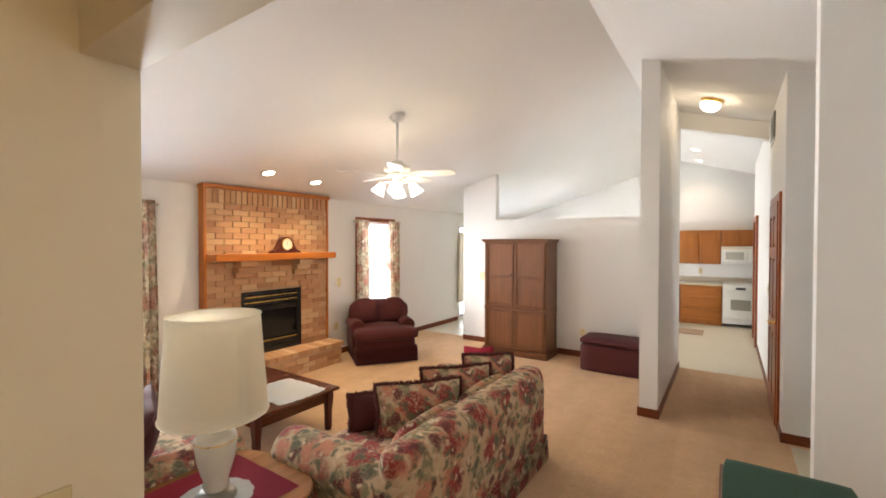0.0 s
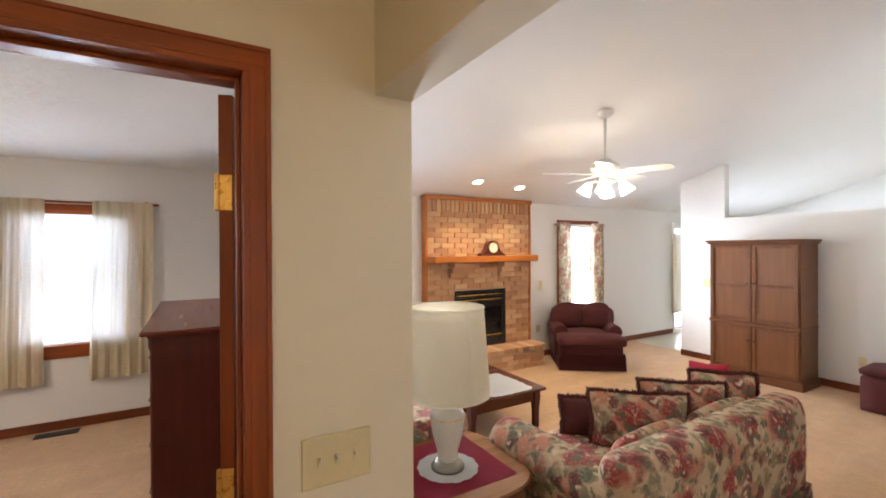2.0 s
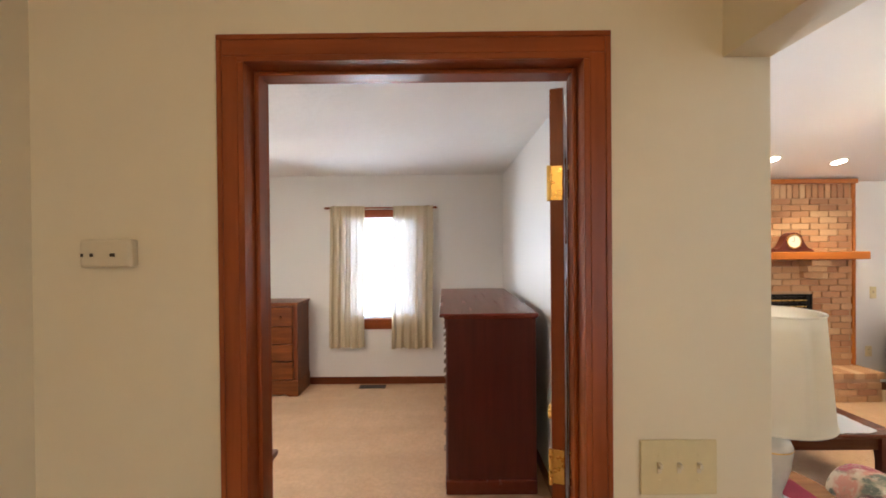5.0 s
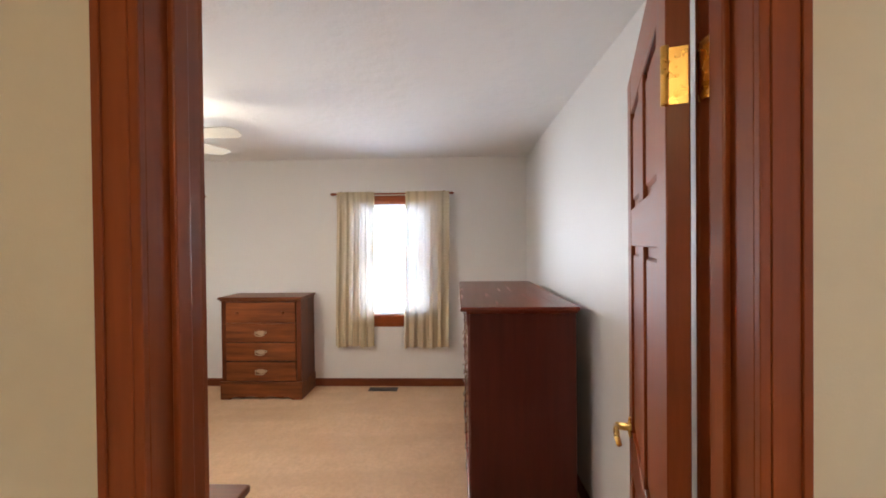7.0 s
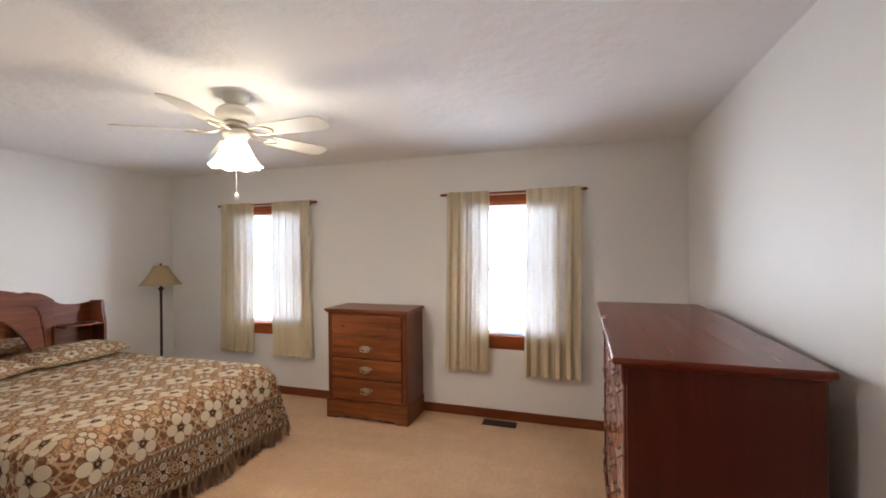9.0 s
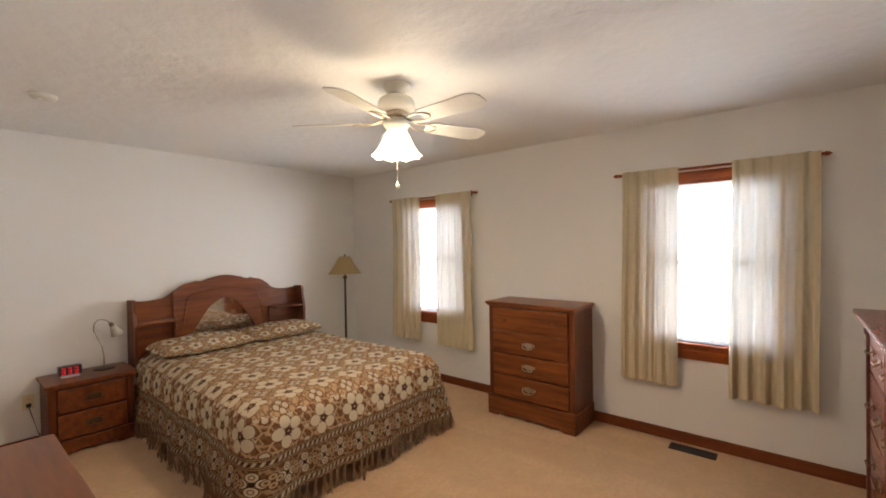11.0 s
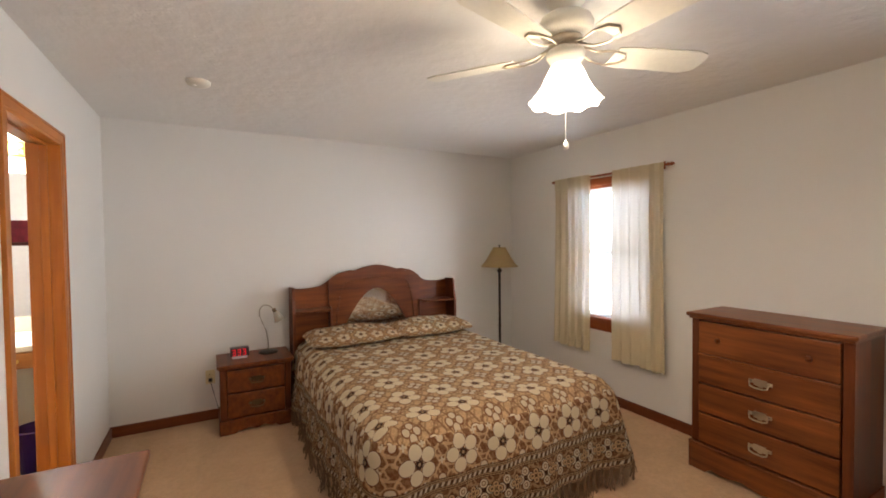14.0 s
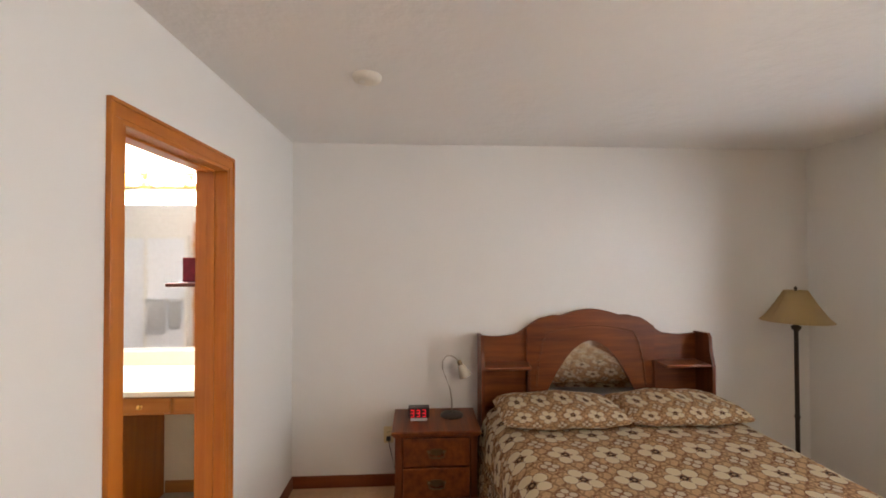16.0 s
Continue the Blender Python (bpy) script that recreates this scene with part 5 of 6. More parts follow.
# ---- bathroom ----
def vanity():
    v = thing("vanity_cabinet", pose(0.0, BS, 0), "golden oak bathroom vanity with knee space and cream top", "vanity")
    part("counter", box(boxed(0.01, 2.95, 0.0, 0.60, 0.845, 0.88, 0.008), 0.01, 2.95, 0.0, 0.02, 0.88, 0.98, 0.004), plain("cultured_marble", (0.80, 0.74, 0.60), 0.2), v, "cream cultured marble top")
    part("apron", boxed(0.02, 2.94, 0.545, 0.565, 0.735, 0.845, 0.003), OAK_X, v)
    for x0, x1 in ((0.06, 0.365), (0.385, 0.69), (0.80, 1.10), (1.12, 1.42)):
        d = part("drawer", boxed(x0, x1, 0.565, 0.583, 0.748, 0.836, 0.006), OAK_X, v)
        part("knob", lathe(bm_new(), ((0.006, 0), (0.006, 0.012), (0.015, 0.02), (0.012, 0.028), (0, 0.03)), 12, ((x0 + x1) / 2, 0.583, 0.792), Matrix.Rotation(-math.pi / 2, 4, "X")), BRASS, d, "brass knob", True)
    part("side_panel", boxed(0.735, 0.755, 0.02, 0.56, 0.0, 0.735, 0.002), OAK_Z, v)
    part("side_panel", boxed(1.30, 2.94, 0.02, 0.56, 0.0, 0.735, 0.002), OAK_Z, v)


vanity()
baseboard("baseboard", 0.0, 0.735, BS, BS + 0.013, OAK_X)
baseboard("baseboard", 0.755, 1.30, BS, BS + 0.013, OAK_X)
mir = thing("wall_mirror", pose(0.0, BS + 0.003, 0), "frameless bathroom mirror over the vanity", "mirror")
part("glass", boxed(0.04, 2.90, 0.0, 0.006, 0.985, 1.99), MIRROR, mir)
lb = thing("vanity_light", pose(0.75, BS, 2.16), "brass vanity light bar with three lit globes", "wall light")
part("bar", boxed(-0.45, 0.45, 0, 0.04, -0.05, 0.05, 0.006), BRASS, lb)
for x in (-0.3, 0.0, 0.3):
    g = part("globe", lathe(bm_new(), [(0.055 * math.sin(k * math.pi / 10), 0.13 - 0.0 - 0.055 * math.cos(k * math.pi / 10) - 0.03) for k in range(11)], 18, (x, 0, 0), Matrix.Rotation(-math.pi / 2, 4, "X")), LIT_GLASS, lb, "lit glass globe", True)
    g.visible_shadow = False
sh = thing("wall_shelf", pose(0.0, -4.72, 1.49), "small dark wooden wall shelf in the bathroom", "shelf")
part("board", boxed(0.0, 0.17, -0.24, 0.24, 0, 0.018, 0.004), CHERRY_Z, sh)
part("bracket", boxed(0.0, 0.02, -0.2, 0.2, -0.05, 0, 0.004), CHERRY_Z, sh)
bx = thing("tissue_box", pose(0.09, -4.70, 1.508), "small dark red patterned box on the shelf", "box")
part("carton", boxed(-0.06, 0.06, -0.11, 0.11, 0, 0.12, 0.003), cloth("red_print", (0.38, 0.03, 0.06), (0.05, 0.01, 0.02), 0, 25), bx)
panel_door("bathroom_door", pose(1.86, -2.935, 0, 0, 0, 180), 0.42, 2.06, OAK_Z, OAK_X, "narrow golden oak panelled closet door in the bathroom")
SHOWER = plain("shower_acrylic", (0.82, 0.85, 0.90), 0.25)
sd = thing("shower_door", pose(1.93, -2.90, 0.004), "white framed sliding shower door with frosted panels", "shower door")
for x in (0.0, 0.50, 1.02):
    part("post", boxed(x, x + 0.035, -0.06, -0.01, 0.0, 1.90, 0.004), WHITE, sd)
for z0, z1 in ((1.86, 1.90), (0.0, 0.06)):
    part("rail", boxed(0.035, 1.02, -0.055, -0.012, z0, z1, 0.004), WHITE, sd)
for x0, x1, y in ((0.035, 0.50, -0.045), (0.535, 1.02, -0.03)):
    part("panel", boxed(x0, x1, y, y + 0.01, 0.06, 1.86, 0.002), SHOWER, sd, "pale frosted panel")
part("towel_bar", tube(bm_new(), [(0.02, -0.055, 1.08), (0.02, -0.095, 1.08), (0.515, -0.095, 1.08), (0.515, -0.055, 1.08)], 0.007), PEWTER, sd)
TERRY = cloth("pale_terry", (0.80, 0.80, 0.80), (0.70, 0.70, 0.70), 0, 120)
for x0, x1, low in ((0.06, 0.19, 0.72), (0.24, 0.48, 0.66)):
    tw = thing("towel", pose(1.93, -2.90, 0), "pale grey towel folded over the shower door bar", "towel")
    part("cloth", sheet(bm_new(), 10, 20, lambda u, v: Vector((x0 + (x1 - x0) * u, -0.095 + (0.012 if v > 0.5 else -0.012) + 0.003 * math.sin(u * 16), 1.092 - abs(v - 0.5) * 2 * (1.092 - low))), thick=0.006), TERRY, tw)
wb = thing("waste_bin", pose(0.21, -5.18, 0.004), "small purple plastic waste bin beside the vanity", "waste bin")
part("bucket", lathe(bm_new(), ((0, 0), (0.085, 0), (0.115, 0.27), (0.122, 0.275), (0.122, 0.285), (0.11, 0.285), (0.08, 0.01), (0, 0.01)), 28), plain("purple_plastic", (0.06, 0.012, 0.14), 0.35), wb, "", True)


# ---- living room ----
for i, (a, b, c, d) in enumerate(WIN_L):
    window("window_%d" % (i + 3), LW, a, b, c, d, *((WHITE, WHITE) if i == 2 else (TRIM_Y, TRIM_Z)))
DRAPES = ((1.43, 0.24, 2.06, 0.06, DRAPE), (0.62, 0.24, 2.06, 0.06, DRAPE), (4.41, 0.28, 2.0, 0.10, DRAPE), (5.14, 0.26, 2.0, 0.10, DRAPE))
for k, (y, w, z1, z0, mat_) in enumerate(DRAPES):
    curtain("drape", pose(LW + 0.02, y, 0), w, z1, z0, mat_, 4, "long cream drape printed with flowers", False, 0.03, 20 + k)
curtain("side_curtain", pose(LW + 0.02, 7.35, 0), 0.32, 1.87, 0.38, SHEER, 4, "short beige curtain beside the dining window", False, 0.02, 40)
for y in (1.02, 4.78):
    rod("drape_rod", pose(LW + 0.02, y, 2.02 if y < 2 else 1.97), 1.15, PEWTER, "thin metal drape rod")

FPX = -3.55


def fireplace():
    f = thing("fireplace", pose(0, 0, 0), "tan brick fireplace with oak mantel and raised brick hearth", "fireplace")
    y0, y1, z0, z1 = 2.02, 3.66, 0.30, 2.235
    o0, o1, oz = 2.41, 3.24, 1.06
    core = bm_new()
    box(core, LW, FPX - 0.012, y0, o0, 0.0, z1)
    box(core, LW, FPX - 0.012, o1, y1, 0.0, z1)
    box(core, LW, FPX - 0.012, o0, o1, oz, z1)
    box(core, LW, FPX - 0.012, o0, o1, 0.0, z0)
    part("mortar_bed", core, MORTAR, f)
    hc = boxed(FPX - 0.012, -3.285, y0 - 0.06, y1 + 0.03, 0.0, 0.235)
    part("hearth_core", hc, MORTAR, f)
    for a, b in ((y0 - 0.032, y0), (y1, y1 + 0.032)):
        part("side_trim", boxed(LW, FPX + 0.012, a, b, 0.30, 2.285, 0.004), OAK_Z, f, "oak side trim")
    top_ = boxed(LW, FPX + 0.03, y0 - 0.045, y1 + 0.045, 2.235, 2.285, 0.006)
    part("crown", top_, OAK_Y, f, "oak crown strip")
    m = boxed(FPX - 0.01, FPX + 0.20, 2.02, 3.665, 1.435, 1.515, 0.008)
    part("mantel", m, OAK_Y, f, "thick golden oak mantel beam")
    # firebox
    part("firebox", box(box(box(boxed(-3.645, -3.63, o0, o1, 0.31, oz), -3.63, FPX, o0, o0 + 0.012, 0.31, oz), -3.63, FPX, o1 - 0.012, o1, 0.31, oz), -3.63, FPX, o0, o1, oz - 0.012, oz), BLACK, f)
    fr = bm_new()
    for q in ((o0 + 0.01, o1 - 0.01, 0.30, 0.36), (o0 + 0.01, o0 + 0.05, 0.36, 1.05), (o1 - 0.05, o1 - 0.01, 0.36, 1.05), (o0 + 0.05, o1 - 0.05, 0.82, 0.86)):
        box(fr, FPX - 0.03, FPX - 0.012, *q, 0.002, 1)
    part("insert_frame", fr, BLACK, f)
    part("glass_front", boxed(FPX - 0.035, FPX - 0.03, o0 + 0.05, o1 - 0.05, 0.47, 0.82), plain("smoked_glass", (0.012, 0.012, 0.012), 0.12), f, "dark smoked glass")
    for k in range(5):
        z = 0.885 + k * 0.033
        part("louver", boxed(FPX - 0.034, FPX - 0.008, o0 + 0.05, o1 - 0.05, z, z + 0.014, 0.003), BRASS if k in (1, 3) else BLACK, f)
    for k in range(3):
        z = 0.375 + k * 0.03
        part("louver", boxed(FPX - 0.034, FPX - 0.008, o0 + 0.05, o1 - 0.05, z, z + 0.012, 0.003), BRASS if k == 2 else BLACK, f)
    # bricks
    L, H, J = 0.199, 0.059, 0.007
    made = {}

    def brick(w, h, d, at, turn=None):
        key = (round(w, 3), round(h, 3), round(d, 3))
        if key not in made:
            bm = boxed(-d / 2, d / 2, -w / 2, w / 2, -h / 2, h / 2, 0.0025, 1)
            me = bpy.data.meshes.new("brick")
            bm.to_mesh(me)
            bm.free()
            me.materials.append(BRICK)
            made[key] = me
        ob = new("brick", made[key])
        ob.parent = f
        ob.location = at
    rnd = random.Random(3)
    z, row = z0, 0
    while z + H < z1 - 0.13:
        for s0, s1 in (((y0, o0), (o1, y1)) if z < oz - 0.01 else ((y0, y1),)):
            y = s0 - (L / 2 if row % 2 else 0)
            while y < s1 - 0.01:
                a, b = max(y, s0), min(y + L - J, s1)
                if b - a > 0.025:
                    brick(b - a, H, 0.03, (FPX - 0.012 + rnd.uniform(-0.002, 0.002), (a + b) / 2, z + H / 2))
                y += L
        z += H + J
        row += 1
    y = y0 + 0.003
    while y + 0.06 < y1 + 0.01:
        brick(0.057, z1 - z - 0.004, 0.03, (FPX - 0.010, y + 0.0285, (z + z1) / 2))
        y += 0.0674
    # hearth: two courses and a cap of flat bricks
    for r in range(3):
        y = y0 - 0.06 - (L / 2 if r % 2 else 0)
        while y < y1 + 0.02:
            a, b = max(y, y0 - 0.06), min(y + L - J, y1 + 0.03)
            if b - a > 0.025:
                brick(b - a, H, 0.03, (-3.285, (a + b) / 2, 0.035 + r * (H + J)))
            y += L
    y = y0 - 0.075
    while y < y1 + 0.04:
        brick(0.096, 0.06, 0.30, (-3.415, y + 0.048, 0.265))
        y += 0.1055
    # corbels
    for yc in (2.42, 3.20):
        for k, (w, d) in enumerate(((0.20, 0.15), (0.20, 0.10), (0.20, 0.05))):
            brick(w, H, d + 0.02, (FPX + d / 2, yc, 1.40 - k * (H + 0.006)))


fireplace()


def mantel_clock():
    c = thing("mantel_clock", pose(FPX + 0.10, 2.93, 1.515) @ Matrix.Scale(0.86, 4), "dark wooden tambour clock with cream dial on the mantel", "clock")
    n = 28
    bm = bm_new()
    prof = []
    for i in range(n + 1):
        y = -0.22 + 0.44 * i / n
        u = abs(y)
        z = math.sqrt(max(0, 0.118 ** 2 - y * y)) + 0.115 if u < 0.098 else 0.035 + 0.148 * max(0, 1 - (u - 0.098) / 0.122) ** 2.4
        prof.append((y, max(z, 0.036)))
    rings = [[bm.verts.new(p) for p in ((-0.045, y, 0.02), (0.045, y, 0.02), (0.045, y, z), (-0.045, y, z))] for y, z in prof]
    for a, b in zip(rings, rings[1:]):
        for k in range(4):
            bm.faces.new((a[k], a[(k + 1) % 4], b[(k + 1) % 4], b[k]))
    bm.faces.new(rings[0][::-1]), bm.faces.new(rings[-1])
    part("case", bm, CHERRY_Z, c)
    part("plinth", boxed(-0.055, 0.055, -0.235, 0.235, 0, 0.022, 0.005), CHERRY_Z, c)
    turn = Matrix.Rotation(math.pi / 2, 4, "Y")
    part("bezel", lathe(bm_new(), ((0.078, 0), (0.088, 0.004), (0.086, 0.012), (0.076, 0.012)), 32, (0.045, 0, 0.125), turn), BRASS, c, "brass bezel", True)
    part("dial", lathe(bm_new(), ((0.078, 0.002), (0.078, 0.006), (0, 0.006)), 32, (0.045, 0, 0.125), turn), plain("ivory_dial", (0.82, 0.76, 0.60), 0.5), c, "ivory dial")
    part("pointers", box(boxed(0.0515, 0.053, -0.002, 0.002, 0.125, 0.175), 0.0515, 0.053, -0.03, 0.002, 0.123, 0.127), BLACK, c)


mantel_clock()


def rolled_arm(bm, x0, x1, y0, y1, z0, z1):
    """An upholstered arm along x with a rounded top."""
    r = (y1 - y0) / 2
    cy = (y0 + y1) / 2
    n = 14

    def at(u, v):
        x = x0 + u * (x1 - x0)
        end = 1 - 0.10 * max(0, (abs(u - 0.5) - 0.42) / 0.08) ** 2
        if v < 0.25:
            return Vector((x, cy - r * 0.86 * end, z0 + (z1 - r - z0) * v / 0.25))
        if v > 0.75:
            return Vector((x, cy + r * 0.86 * end, z0 + (z1 - r - z0) * (1 - v) / 0.25))
        a = math.pi * (1 - (v - 0.25) / 0.5)
        return Vector((x, cy + r * 1.05 * math.cos(a) * end, z1 - r + r * math.sin(a) * end))
    sheet(bm, 18, 28, at)
    for u in (0, 1):
        ring = [bm.verts.new(at(u, j / 28)) for j in range(29)]
        bm.faces.new(ring if u else ring[::-1])
    return bm


def skirt(bm, x0, x1, y0, y1, z0, z1, flare=0.006):
    pts = []
    per = [(x0, y0, x1, y0), (x1, y0, x1, y1), (x1, y1, x0, y1), (x0, y1, x0, y0)]
    cx, cy = (x0 + x1) / 2, (y0 + y1) / 2

    def at(u, v):
        k = min(3, int(u * 4))
        w = u * 4 - k
        a, b, c, d = per[k]
        x, y = a + (c - a) * w, b + (d - b) * w
        pleat = 0.005 * math.exp(-((w - 0.5) / 0.03) ** 2) + 0.003 * (math.exp(-(w / 0.03) ** 2) + math.exp(-((1 - w) / 0.03) ** 2))
        s = 1 + (flare + pleat) * (1 - v) / 0.5
        return Vector((cx + (x - cx) * s, cy + (y - cy) * s, z0 + (z1 - z0) * v))
    return sheet(bm, 128, 3, at, thick=0.006)


def throw_pillow(parent_m, w, h, t, cover, trim, label):
    p = thing("throw_pillow", parent_m, label, "pillow")
    n = 20

    def at(side):
        def f(u, v):
            a, b = 2 * u - 1, 2 * v - 1
            bulge = (1 - a * a) ** 0.55 * (1 - b * b) ** 0.55
            pinch = 1 - 0.07 * (1 - min(1, abs(a * b) * 1.3))
            return Vector((side * t / 2 * bulge, a * w / 2 * pinch, h / 2 + b * h / 2 * pinch))
        return f
    bm = bm_new()
    sheet(bm, n, n, at(1)), sheet(bm, n, n, at(-1))
    part("cover", bm, cover, p)
    if trim:
        fr = bm_new()
        rnd = random.Random(int(w * 1000))
        edge = [(u, 0) for u in np.linspace(0, 1, 40)] + [(1, v) for v in np.linspace(0, 1, 40)] + [(u, 1) for u in np.linspace(1, 0, 40)] + [(0, v) for v in np.linspace(1, 0, 40)]
        for u, v in edge:
            c = at(1)(u, v)
            out = Vector((0, u - 0.5, v - 0.5)).normalized()
            for k in range(8):
                d = out * rnd.uniform(0.006, 0.020) + Vector((rnd.uniform(-0.014, 0.014), rnd.uniform(-0.010, 0.010), rnd.uniform(-0.010, 0.010)))
                tube(fr, [c, c + d], 0.0045, 4)
        part("fringe", fr, trim, p, "brown brush fringe", kind="stuff")
    return p


def sofa(name, m, width, label, depth=0.95, back=0.72, arm=0.60):
    """Front towards local -x, width along y, back's outer face at x = 0."""
    s = thing(name, m, label, "sofa")
    h = width / 2
    part("base", soft_box(bm_new(), -depth + 0.03, -0.03, -h + 0.03, h - 0.03, 0.10, 0.32, 0.04, 0, 6), FLORAL, s)

    def bk(u, v):
        a = 2 * math.pi * v
        # closed section of the padded back
        top = back
        x = -0.125 + 0.115 * math.copysign(abs(math.cos(a)) ** 0.55, math.cos(a))
        z = (top + 0.16) / 2 + (top - 0.16) / 2 * math.copysign(abs(math.sin(a)) ** 0.45, math.sin(a))
        q = 0.5 - 0.5 * math.cos(math.pi * u)
        d = min(q, 1 - q) * (width - 0.06)
        s = math.sqrt(max(0.0, 1 - (1 - min(1, d / 0.11)) ** 2))
        x = -0.125 + (x + 0.125) * (0.08 + 0.92 * s)
        zm = (top + 0.16) / 2
        z = zm + (z - zm) * (0.86 + 0.14 * s)
        return Vector((x, -h + 0.03 + q * (width - 0.06), z + 0.010 * math.sin(u * math.pi)))
    bm = sheet(bm_new(), 36, 40, bk)
    for u in (0, 1):
        ring = [bm.verts.new(bk(u, j / 40)) for j in range(40)]
        bm.faces.new(ring)
    part("backrest", bm, FLORAL, s)
    for y0, y1 in ((-h, -h + 0.25), (h - 0.25, h)):
        part("arm", rolled_arm(bm_new(), -depth + 0.02, -0.05, y0, y1, 0.12, arm), FLORAL, s)
    n = 2
    w = (width - 0.50) / n
    for k in range(n):
        a = -h + 0.25 + k * w
        part("seat_cushion", soft_box(bm_new(), -depth, -0.26, a + 0.004, a + w - 0.004, 0.31, 0.46, 0.05, 0.02, 8), FLORAL, s)
        part("back_cushion", soft_box(bm_new(), -0.33, -0.20, a + 0.01, a + w - 0.01, 0.44, back - 0.03, 0.07, 0.03, 8), FLORAL, s)
    part("skirt", skirt(bm_new(), -depth + 0.03, -0.02, -h + 0.02, h - 0.02, 0.015, 0.20), FLORAL, s)
    return s


sofa("loveseat", pose(0.02, 1.88, 0), 1.74, "cream loveseat in red and green floral tapestry", arm=0.63)
sofa("sofa", pose(-2.02, 0.12, 0, 0, 0, -90), 1.85, "cream floral tapestry sofa against the partition wall", 0.90, 0.80, 0.58)
throw_pillow(pose(-0.44, 1.74, 0.455, 0, -14, -40), 0.54, 0.32, 0.24, FLORAL, TASSEL, "floral throw pillow with dark brush fringe")
throw_pillow(pose(-0.42, 2.15, 0.455, 0, -14, -40), 0.50, 0.32, 0.23, FLORAL, TASSEL, "floral throw pillow with dark brush fringe")
throw_pillow(pose(-0.36, 2.50, 0.455, 0, -14, -46), 0.38, 0.34, 0.20, FLORAL, TASSEL, "small floral throw pillow with dark fringe at the far arm")
throw_pillow(pose(-0.52, 2.60, 0.455, 0, -14, -60), 0.24, 0.36, 0.12, CRIMSON, None, "dark red throw pillow at the far arm")
throw_pillow(pose(-0.70, 1.66, 0.455, 0, -20, -35), 0.38, 0.23, 0.18, BURGUNDY, TASSEL, "burgundy throw pillow on the loveseat")
throw_pillow(pose(-1.36, 0.48, 0.47, 0, -20, 250), 0.56, 0.42, 0.18, BURGUNDY, None, "burgundy throw pillow on the sofa")



def armchair():
    c = thing("armchair", pose(-3.03, 4.23, 0, 0, 0, -36), "plump burgundy upholstered armchair beside the hearth", "armchair")
    part("base", soft_box(bm_new(), -0.42, 0.40, -0.40, 0.40, 0.14, 0.34, 0.04, 0, 6), BURGUNDY, c)
    part("seat_cushion", soft_box(soft_box(bm_new(), -0.25, 0.30, -0.28, 0.28, 0.33, 0.47, 0.05, 0.02, 8), 0.12, 0.47, -0.42, 0.42, 0.325, 0.465, 0.05, 0.015, 8), BURGUNDY, c)
    part("backrest", soft_box(bm_new(), -0.46, -0.20, -0.40, 0.40, 0.20, 0.77, 0.10, 0.03, 8), BURGUNDY, c)
    for y in (-0.20, 0.20):
        part("back_cushion", soft_box(bm_new(), -0.28, -0.08, y - 0.20, y + 0.20, 0.45, 0.79, 0.10, 0.04, 8), BURGUNDY, c)
    for y0, y1 in ((-0.46, -0.26), (0.26, 0.46)):
        part("arm", rolled_arm(bm_new(), -0.38, 0.15, y0, y1, 0.16, 0.56), BURGUNDY, c)
    part("skirt", skirt(bm_new(), -0.40, 0.40, -0.42, 0.42, 0.012, 0.22), BURGUNDY, c)


armchair()
ot = thing("ottoman", pose(-0.02, 5.42, 0), "burgundy upholstered storage ottoman by the half wall", "ottoman")
part("body", soft_box(bm_new(), -0.45, 0.43, -0.23, 0.24, 0.0, 0.345, 0.025, 0, 6), BURGUNDY, ot)
part("lid", soft_box(bm_new(), -0.46, 0.44, -0.24, 0.25, 0.345, 0.425, 0.04, 0.012, 8), BURGUNDY, ot)


ARM_Z = wood("armoire_upright", (0.115, 0.040, 0.013), (0.215, 0.080, 0.026), "z", 0.4)
ARM_X = wood("armoire_along", (0.115, 0.040, 0.013), (0.215, 0.080, 0.026), "x", 0.4)
ARM_PANEL = wood("armoire_panel", (0.14, 0.052, 0.017), (0.225, 0.088, 0.029), "z", 0.42)


